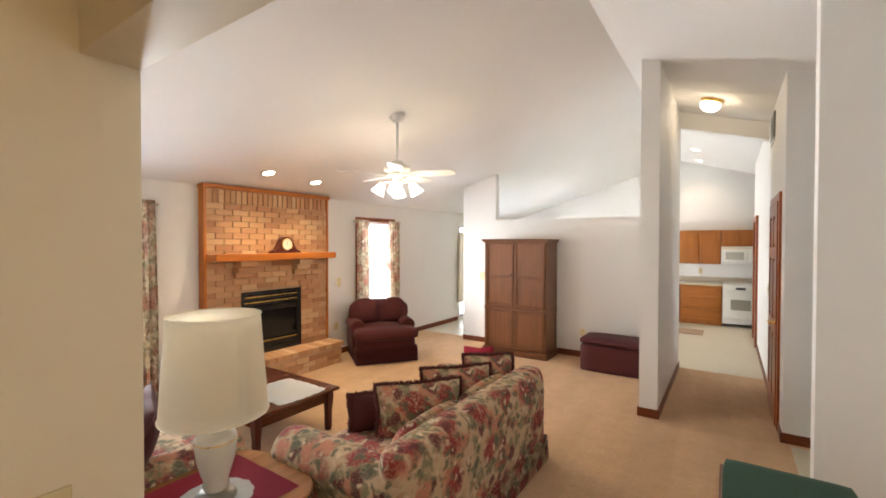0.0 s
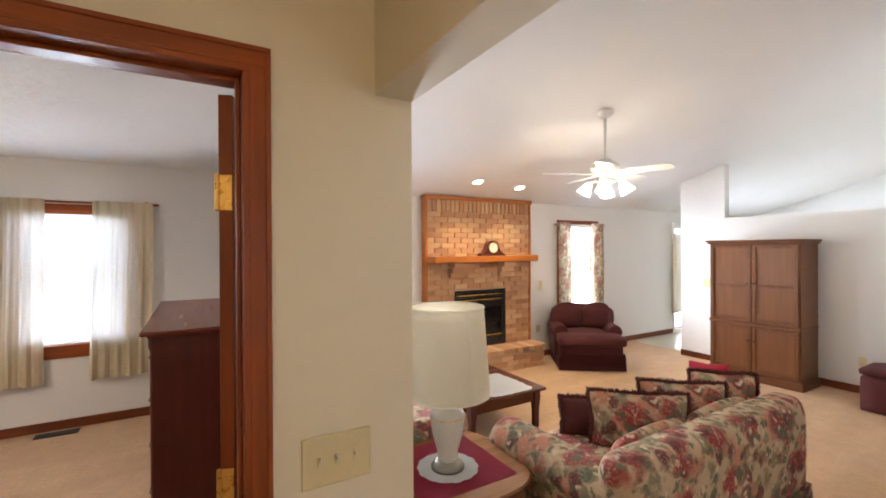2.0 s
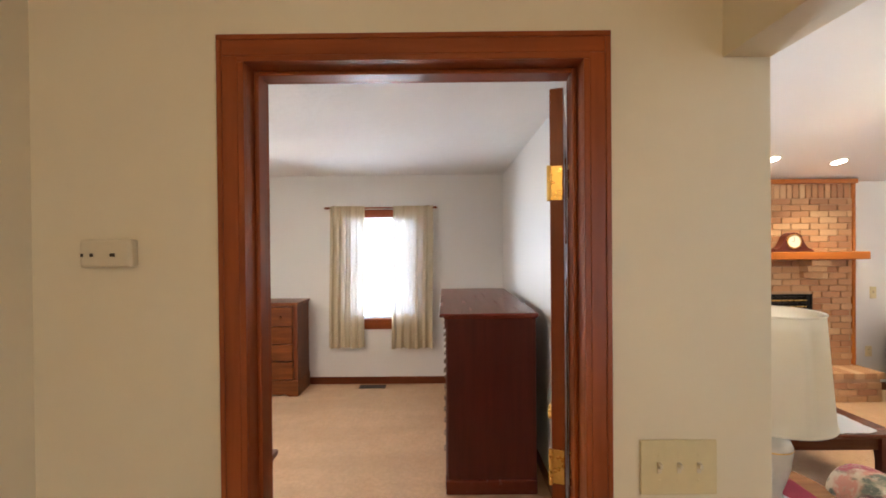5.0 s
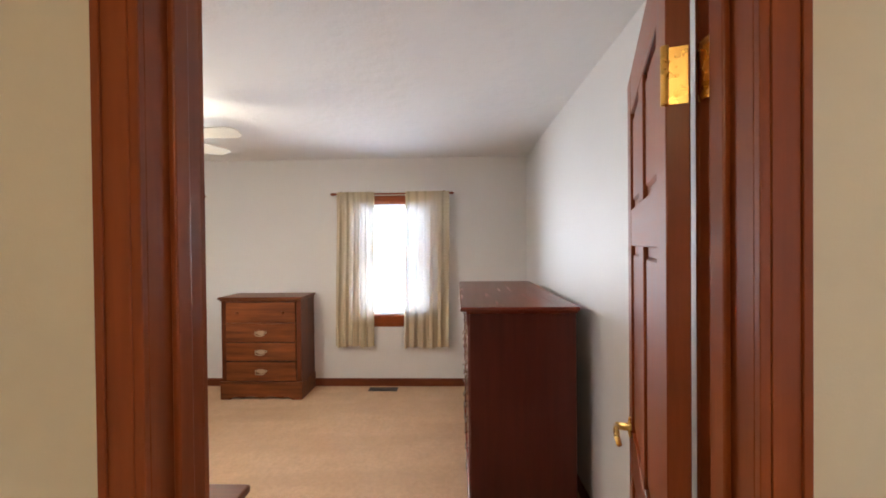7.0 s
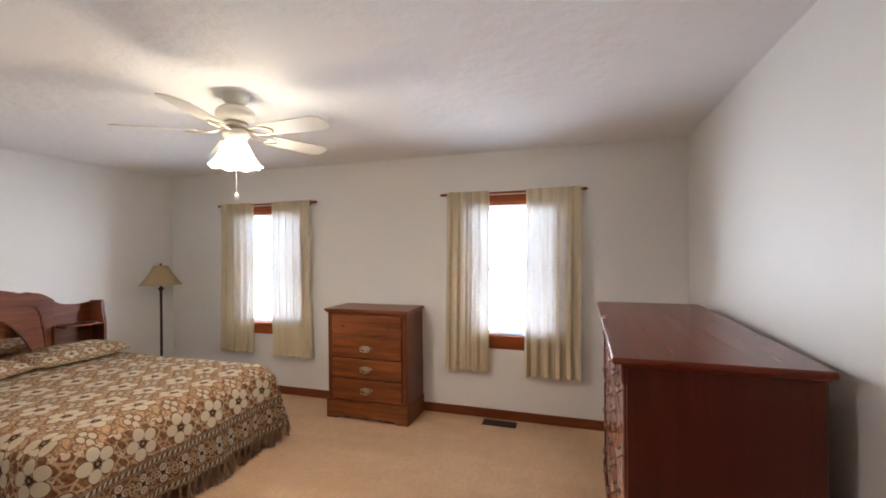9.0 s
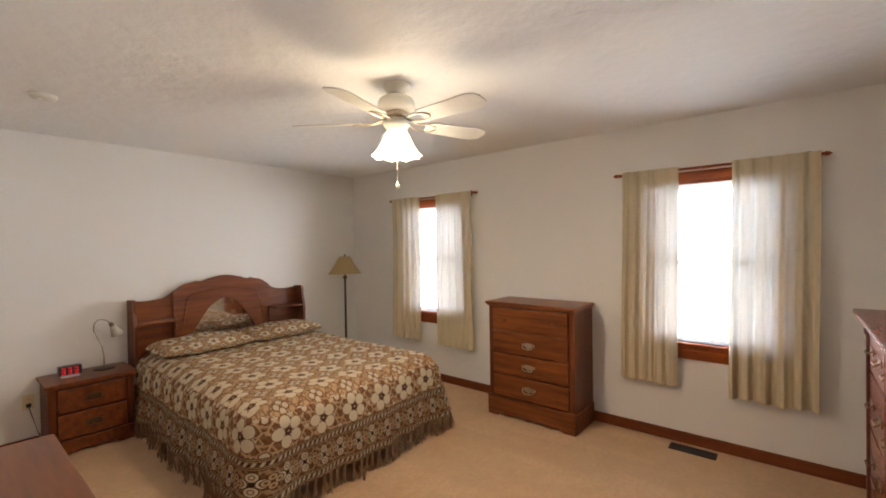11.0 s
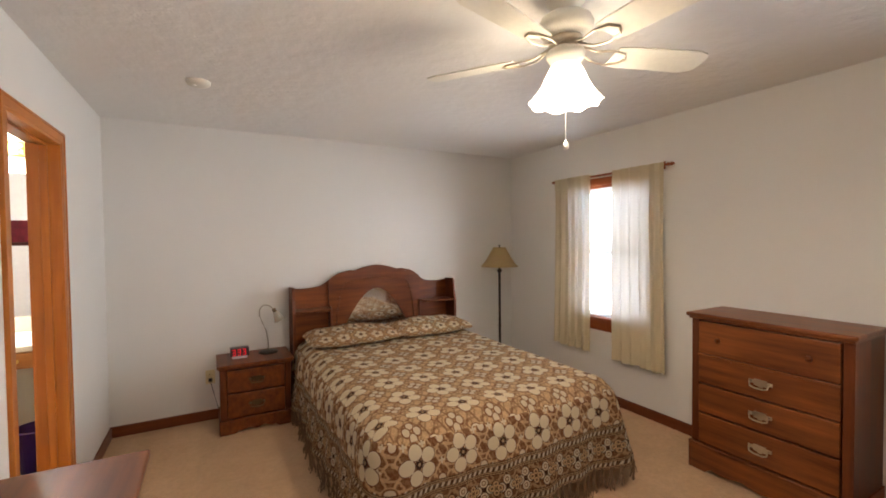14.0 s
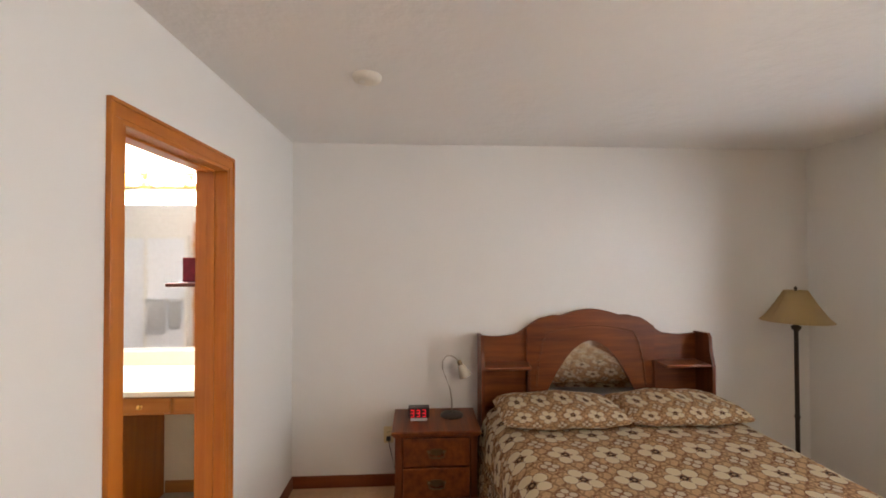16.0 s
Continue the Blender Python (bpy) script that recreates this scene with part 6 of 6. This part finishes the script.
def armoire():
    a = thing("armoire", pose(-1.46, 5.31, 0), "dark brown wooden armoire with panelled double doors", "armoire")
    W, D, H = 1.0, 0.47, 1.70
    h = W / 2
    part("body", boxed(-h + 0.02, h - 0.02, 0.02, D, 0.08, H - 0.05, 0.003), ARM_Z, a)
    pl = boxed(-h - 0.005, h + 0.005, 0.0, D, 0.0, 0.085, 0.006)
    box(pl, -h + 0.008, h - 0.008, 0.008, D, 0.085, 0.10, 0.005)
    part("plinth", pl, ARM_X, a)
    cr = boxed(-h - 0.02, h + 0.02, -0.02, D, H - 0.025, H, 0.006)
    box(cr, -h - 0.005, h + 0.005, -0.006, D, H - 0.05, H - 0.0252, 0.008)
    part("cornice", cr, ARM_X, a)
    part("waist_rail", boxed(-h + 0.012, h - 0.012, 0.004, D, 0.665, 0.70, 0.006), ARM_X, a)
    for x0, x1, s in ((-h + 0.035, -0.004, 1), (0.004, h - 0.035, -1)):
        for z0, z1, mids in ((0.115, 0.655, ()), (0.71, H - 0.06, (1.14,))):
            dr = bm_new()
            st = 0.042
            zs = [z0] + list(mids) + [z1]
            box(dr, x0, x0 + st, 0.0, 0.022, z0, z1, 0.003, 1)
            box(dr, x1 - st, x1, 0.0, 0.022, z0, z1, 0.003, 1)
            for z in zs:
                za, zb = (z, z + st) if z == z0 else ((z - st, z) if z == z1 else (z - st / 2, z + st / 2))
                box(dr, x0 + st, x1 - st, 0.0008, 0.0212, za, zb, 0.003, 1)
            d = part("door", dr, ARM_Z, a)
            for za, zb in zip(zs, zs[1:]):
                part("panel", boxed(x0 + st - 0.004, x1 - st + 0.004, 0.011, 0.02, za + 0.02, zb - 0.02), ARM_PANEL, d)
            kx = x1 - 0.03 if s == 1 else x0 + 0.03
            part("knob", lathe(bm_new(), ((0.006, 0), (0.006, 0.012), (0.014, 0.02), (0.010, 0.028), (0, 0.03)), 12, (kx, 0, (z0 + z1) / 2 - (0.0 if z0 > 0.5 else -0.1)), Matrix.Rotation(math.pi / 2, 4, "X")), DARK, d, "dark metal knob", True)


armoire()
CHERRY_Y = wood("mahogany_along", (0.065, 0.015, 0.007), (0.16, 0.042, 0.017), "y", 0.25, 1.0, 0.3)


def tapered_leg(bm, x, y, top, a=0.032, b=0.018, z0=0.0):
    v = []
    for z, r in ((z0, b), (0.03, b * 1.25), (top * 0.5, a * 0.72), (top * 0.8, a), (top, a)):
        v.append([bm.verts.new((x + r * sx, y + r * sy, z)) for sx, sy in ((-1, -1), (1, -1), (1, 1), (-1, 1))])
    for p, q in zip(v, v[1:]):
        for k in range(4):
            bm.faces.new((p[k], p[(k + 1) % 4], q[(k + 1) % 4], q[k]))
    bm.faces.new(v[0][::-1]), bm.faces.new(v[-1])
    return bm


def low_table(name, m, lx, ly, h, label, category, round_=0.02):
    t_ = thing(name, m, label, category)
    top = boxed(-lx / 2, lx / 2, -ly / 2, ly / 2, h - 0.026, h, 0.009, 3)
    part("tabletop", top, CHERRY_Y, t_)
    ap = bm_new()
    a, b = lx / 2 - 0.06, ly / 2 - 0.06
    for q in ((-a, a, -b, -b + 0.02), (-a, a, b - 0.02, b), (-a, -a + 0.02, -b + 0.02, b - 0.02), (a - 0.02, a, -b + 0.02, b - 0.02)):
        box(ap, *q, h - 0.125, h - 0.026, 0.002, 1)
    part("apron", ap, CHERRY_Y, t_)
    for sx in (-1, 1):
        for sy in (-1, 1):
            part("leg", tapered_leg(bm_new(), sx * (a - 0.012), sy * (b - 0.012), h - 0.027), CHERRY_Z, t_)
    return t_


low_table("coffee_table", pose(-2.28, 1.83, 0), 1.12, 0.83, 0.375, "polished mahogany coffee table with tapered legs", "coffee table")


def doily(name, m, w, d, h, label, round_=False):
    t_ = thing(name, m, label, "doily")
    n = 60

    def at(u, v):
        a = u * 6.2832
        k = 1.0 + 0.05 * abs(math.sin(a * (7 if round_ else 9)))
        if round_:
            x, y = math.cos(a) * w / 2 * v * k, math.sin(a) * w / 2 * v * k
        else:
            c, s = math.cos(a), math.sin(a)
            q = 1 / max(abs(c), abs(s)) ** 0.85
            x, y = c * q * w / 2 * v * k, s * q * d / 2 * v * k
        z = 0.003 + 0.001 * math.sin(a * 9) * v
        over = max(0.0, x - h) if h else 0.0
        if over > 0:
            x, z = h + over * 0.25, z - over * 0.95
        return Vector((x, y, z))
    part("lace", sheet(bm_new(), n, 12, at, thick=0.002), LACE, t_)


doily("table_runner", pose(-2.02, 1.90, 0.375), 0.54, 0.46, 0.31, "white lace doily hanging over the coffee table edge")
bk = thing("basket", pose(-2.22, 1.74, 0.375), "small round brown wicker basket on the coffee table", "basket")
bm_ = bm_new()
for k in range(9):
    r = 0.075 + 0.03 * math.sin(k / 8 * 1.6)
    tube(bm_, [(r * math.cos(a * 6.2832 / 24), r * math.sin(a * 6.2832 / 24), 0.008 + k * 0.0095) for a in range(25)], 0.0055, 6)
part("weave", bm_, wood("wicker", (0.16, 0.06, 0.02), (0.34, 0.14, 0.05), "x", 0.6), bk)
part("bottom", lathe(bm_new(), ((0.078, 0.0), (0.078, 0.008), (0, 0.008)), 24), PINE_X, bk)
part("handle", tube(bm_new(), [(0.1 * math.cos(a * math.pi / 12), 0, 0.085 + 0.05 * math.sin(a * math.pi / 12)) for a in range(13)], 0.005, 6), PINE_X, bk)

OAKTOP = wood("honey_oak_top", (0.18, 0.065, 0.022), (0.38, 0.17, 0.06), "y", 0.22, 1.0, 0.4)


def end_table():
    t_ = thing("end_table", pose(-0.80, 0.66, -0.055), "rounded brown wooden end table under the lamp", "end table")
    bm = bm_new()
    n = 48
    rings = []
    for r, z in ((0.355, 0.535), (0.372, 0.54), (0.375, 0.55), (0.368, 0.56)):
        rings.append([bm.verts.new((math.copysign(abs(math.cos(i * 6.2832 / n)) ** 0.6, math.cos(i * 6.2832 / n)) * r, math.copysign(abs(math.sin(i * 6.2832 / n)) ** 0.6, math.sin(i * 6.2832 / n)) * r, z)) for i in range(n)])
    for a, b in zip(rings, rings[1:]):
        for i in range(n):
            bm.faces.new((a[i], a[(i + 1) % n], b[(i + 1) % n], b[i]))
    bm.faces.new(rings[0][::-1]), bm.faces.new(rings[-1])
    part("tabletop", bm, OAKTOP, t_)
    part("drawer_box", boxed(-0.29, 0.29, -0.27, 0.27, 0.40, 0.535, 0.004), OAKTOP, t_)
    for sx in (-1, 1):
        for sy in (-1, 1):
            part("leg", tapered_leg(bm_new(), sx * 0.27, sy * 0.25, 0.40, z0=0.055), PINE_Z, t_)


end_table()
rn = thing("crimson_mat", pose(-0.80, 0.66, 0.5055), "crimson cloth mat on the end table", "cloth")
part("cloth", sheet(bm_new(), 12, 12, lambda u, v: Vector(((u - 0.5) * 0.52, (v - 0.5) * 0.52, 0.001 + 0.0006 * math.sin(u * 20) * math.sin(v * 17))), thick=0.002), CRIMSON, rn)
doily("lace_doily", pose(-0.77, 0.65, 0.508), 0.30, 0.30, 0, "round white lace doily under the lamp", True)


def table_lamp():
    l_ = thing("table_lamp", pose(-0.77, 0.65, 0.511), "white ceramic urn table lamp with large cream drum shade", "table lamp")
    part("foot", lathe(bm_new(), ((0, 0), (0.085, 0), (0.085, 0.012), (0.07, 0.03), (0.05, 0.04), (0, 0.04)), 32), plain("pewter_foot", (0.30, 0.28, 0.24), 0.4, 0.7), l_, "dull metal foot", True)
    part("urn", lathe(bm_new(), ((0.045, 0.038), (0.055, 0.058), (0.05, 0.081), (0.062, 0.116), (0.078, 0.175), (0.084, 0.221), (0.088, 0.250), (0.086, 0.258), (0.088, 0.268), (0.078, 0.291), (0.048, 0.308), (0.04, 0.326), (0.046, 0.361), (0.05, 0.378), (0.03, 0.390), (0, 0.390)), 36), plain("white_ceramic", (0.74, 0.70, 0.60), 0.25), l_, "white ceramic urn with gold line", True)
    part("gold_line", lathe(bm_new(), ((0.0885, 0.2585), (0.0895, 0.2612), (0.0885, 0.264)), 36), BRASS, l_, "", True)
    part("harp", tube(bm_new(), [(0, 0, 0.385), (0, 0, 0.455), (0.06, 0, 0.515), (0.065, 0, 0.655), (0.03, 0, 0.755), (0, 0, 0.775), (-0.03, 0, 0.755), (-0.065, 0, 0.655), (-0.06, 0, 0.515), (0, 0, 0.475)], 0.003), BRASS, l_)
    part("shade", sheet(bm_new(), 48, 8, lambda u, v: Vector(((0.218 - 0.031 * v) * math.cos(u * 6.2832), (0.218 - 0.031 * v) * math.sin(u * 6.2832), 0.380 + 0.435 * v)), thick=0.002), SHADE_CREAM, l_, "cream fabric drum shade")
    for z, r in ((0.38, 0.2195), (0.815, 0.1885)):
        part("shade_trim", tube(bm_new(), [(r * math.cos(a * 6.2832 / 48), r * math.sin(a * 6.2832 / 48), z) for a in range(49)], 0.004, 6), SHADE_CREAM, l_)


table_lamp()

ceiling_fan(pose(-1.59, 2.87, vault(-1.59) + 0.005), 5, 0.40, 0.58, radians(20), WHITE, WHITE, "white five-blade ceiling fan with four lit shades", 4)


def recessed(m, label, r=0.085):
    f = thing("recessed_light", m, label, "recessed light")
    part("trim_ring", lathe(bm_new(), ((r, 0.0), (r, -0.006), (r * 0.8, -0.010), (r * 0.72, 0.0)), 28), WHITE, f, "", True)
    g = part("lens", lathe(bm_new(), ((r * 0.72, -0.004), (r * 0.5, -0.008), (0, -0.010)), 24), LIT_LENS, f, "lit lens", True)
    g.visible_shadow = False


for x, y in ((-3.14, 2.50), (-3.20, 3.20)):
    recessed(pose(x, y, vault(x) - 0.002, 0, -math.degrees(math.atan(SLOPE)), 0), "lit recessed downlight over the fireplace")
for y in (8.55, 9.75):
    recessed(pose(0.60, y, vault(0.60) - 0.004, 0, math.degrees(math.atan(SLOPE)), 0), "lit recessed kitchen downlight")
flush_light(pose(0.95, 5.2, vault(0.95) - 0.01, 0, math.degrees(math.atan(SLOPE)), 0), "brass and cut glass hall ceiling light", 0.11)
for y, z in ((3.98, 1.06),):
    switch_plate(pose(LW, y, z, 0, 0, -90), 1, "almond light switch plate beside the fireplace")
outlet(pose(LW, 3.93, 0.42, 0, 0, -90))
switch_plate(pose(-2.25, LN, 1.10, 0, 0, 180), 2, "almond double light switch plate on the half wall")
outlet(pose(-0.62, LN, 0.35, 0, 0, 180))

# ---- foyer, hall and kitchen ----
gb = thing("bench", pose(1.36, 2.14, 0), "low wooden bench with dark green padded top", "bench")
part("cushion", soft_box(bm_new(), -0.25, 0.26, -0.26, 0.25, 0.445, 0.50, 0.02, 0.006, 8), cloth("green_weave", (0.02, 0.085, 0.045), (0.008, 0.03, 0.018), 0, 160), gb, "dark green woven cushion")
part("seat_board", boxed(-0.27, 0.275, -0.28, 0.27, 0.41, 0.446, 0.006), PINE_X, gb)
for sx in (-0.24, 0.24):
    for sy in (-0.25, 0.24):
        part("leg", boxed(sx - 0.02, sx + 0.02, sy - 0.02, sy + 0.02, 0, 0.41, 0.003), PINE_Z, gb)

dw = thing("hall_door_frame", pose(0, 0, 0), "stained wooden door frame in the hall", "door frame", kind="structure")
for a, b, c, d in ((4.36, 4.43, 0, 2.10), (5.28, 5.35, 0, 2.10), (4.43, 5.28, 2.03, 2.10)):
    part("casing", boxed(HALL_E - 0.02, HALL_E, a, b, c, d, 0.004), TRIM_Z, dw)
dh = panel_door("closet_door", pose(HALL_E - 0.012, 5.275, 0, 0, 0, -90), 0.84, 2.02, TRIM_Z, TRIM_X, "stained six-panel closet door in the hall")
dw2 = thing("kitchen_door_frame", pose(0, 0, 0), "stained wooden door frame at the kitchen end", "door frame", kind="structure")
part("casing", boxed(HALL_E - 0.03, HALL_E, 7.9, 8.0, 0, 2.08, 0.004), TRIM_Z, dw2)
part("casing", boxed(HALL_E - 0.03, HALL_E, 8.75, 8.85, 0, 2.08, 0.004), TRIM_Z, dw2)
part("head_casing", boxed(HALL_E - 0.03, HALL_E, 8.0, 8.75, 2.0, 2.08, 0.004), TRIM_Y, dw2)
gr = thing("return_grille", pose(HALL_E, 5.35, 3.0), "grey metal return air grille high on the hall wall", "vent")
part("frame", boxed(-0.012, 0, -0.22, 0.22, -0.30, -0.27), WHITE, gr)
# Dark sheet behind the slats gives the duct's shade as colour.
part("duct_shade", boxed(-0.006, 0, -0.22, 0.22, -0.27, -0.0), DARK, gr)
for k in range(12):
    part("slat", boxed(-0.014, -0.006, -0.21, 0.21, -0.262 + k * 0.022, -0.252 + k * 0.022), plain("grey_slat", (0.35, 0.33, 0.30), 0.5) if k == 0 else bpy.data.materials["grey_slat"], gr)
switch_plate(pose(HALL_E, 5.75, 1.12, 0, 0, 90), 1, "almond light switch plate in the hall")


def cabinet(name, x0, x1, y0, y1, z0, z1, doors, drawers, label):
    c = thing(name, pose(0, 0, 0), label, "cabinet", "kitchen cabinets")
    part("body", boxed(x0, x1, y0, y1, z0, z1, 0.002), CAB_Z, c)
    if drawers:
        dh_ = (z1 - z0 - 0.10) / drawers
        for k in range(drawers):
            d = part("drawer", boxed(x0 + 0.02, x1 - 0.02, y0 - 0.018, y0, z0 + 0.08 + k * dh_ + 0.012, z0 + 0.08 + (k + 1) * dh_ - 0.012, 0.006), CAB_X, c)
    else:
        w = (x1 - x0) / doors
        for k in range(doors):
            a, b = x0 + k * w + 0.012, x0 + (k + 1) * w - 0.012
            d = part("door", boxed(a, b, y0 - 0.018, y0, z0 + 0.015, z1 - 0.015, 0.004), CAB_Z, c)
            part("panel", boxed(a + 0.06, b - 0.06, y0 - 0.023, y0 - 0.0175, z0 + 0.075, z1 - 0.075, 0.005), CAB_Z, d, "raised oak panel")
    return c


cabinet("wall_cabinet", -0.40, 0.22, 9.95, 10.29, 1.215, 1.91, 2, 0, "golden oak kitchen wall cabinet")
cabinet("wall_cabinet", 0.225, 0.985, 9.95, 10.29, 1.215, 1.91, 2, 0, "golden oak kitchen wall cabinet")
cabinet("wall_cabinet", 0.99, 1.60, 9.95, 10.29, 1.58, 1.91, 2, 0, "short golden oak cabinet over the microwave")
cabinet("base_cabinet", -0.40, 0.29, 9.70, 10.29, 0.0, 0.79, 2, 0, "golden oak kitchen base cabinet")
cabinet("base_cabinet", 0.295, 1.02, 9.70, 10.29, 0.0, 0.79, 1, 3, "golden oak three-drawer kitchen base cabinet")
kc = thing("worktop", pose(0, 0, 0), "beige laminate kitchen worktop with backsplash", "worktop")
part("slab", box(boxed(-0.42, 1.02, 9.67, 10.29, 0.792, 0.828, 0.006), -0.42, 1.62, 10.27, 10.295, 0.828, 0.93, 0.004), plain("laminate", (0.55, 0.46, 0.34), 0.35), kc)
rg = thing("range", pose(1.32, 9.68, 0), "white electric kitchen range with oven door", "range")
part("body", boxed(-0.295, 0.29, 0.02, 0.6, 0.06, 0.828, 0.006), WHITE, rg)
od = part("oven_door", boxed(-0.285, 0.28, -0.012, 0.02, 0.17, 0.70, 0.008), WHITE, rg)
part("oven_window", boxed(-0.16, 0.16, -0.016, -0.011, 0.34, 0.54, 0.004), plain("oven_glass", (0.30, 0.27, 0.22), 0.15), od, "brown oven glass")
part("oven_handle", tube(bm_new(), [(-0.24, -0.045, 0.655), (0.24, -0.045, 0.655)], 0.011), WHITE, od)
part("control_panel", boxed(-0.285, 0.28, -0.010, 0.02, 0.715, 0.80, 0.004), WHITE, rg)
part("display", boxed(-0.08, 0.08, -0.012, -0.009, 0.735, 0.78), BLACK, rg)
mwv = thing("microwave", pose(1.29, 9.93, 1.235), "white over-the-range microwave under the short cabinet", "microwave")
part("body", boxed(-0.29, 0.30, 0, 0.36, 0, 0.335, 0.006), WHITE, mwv)
md = part("door", boxed(-0.285, 0.14, -0.02, 0, 0.03, 0.28, 0.006), WHITE, mwv)
part("door_window", boxed(-0.22, 0.08, -0.023, -0.019, 0.08, 0.23, 0.004), plain("microwave_glass", (0.45, 0.42, 0.36), 0.2), md)
part("control_panel", boxed(0.15, 0.295, -0.02, 0, 0.03, 0.28, 0.004), WHITE, mwv)
part("vent_strip", boxed(-0.285, 0.295, -0.015, 0, 0.29, 0.325, 0.003), IVORY, mwv)
mt = thing("kitchen_mat", pose(0.42, 8.75, 0.0), "small tan patterned kitchen mat on the floor", "mat")
part("pile", boxed(-0.33, 0.33, -0.25, 0.25, -0.002, 0.008, 0.003), cloth("mat_print", (0.55, 0.40, 0.25), (0.22, 0.13, 0.08), 0, 14), mt)
for x in (0.0, 0.62):
    outlet(pose(x, 10.295, 1.05, 0, 0, 180))
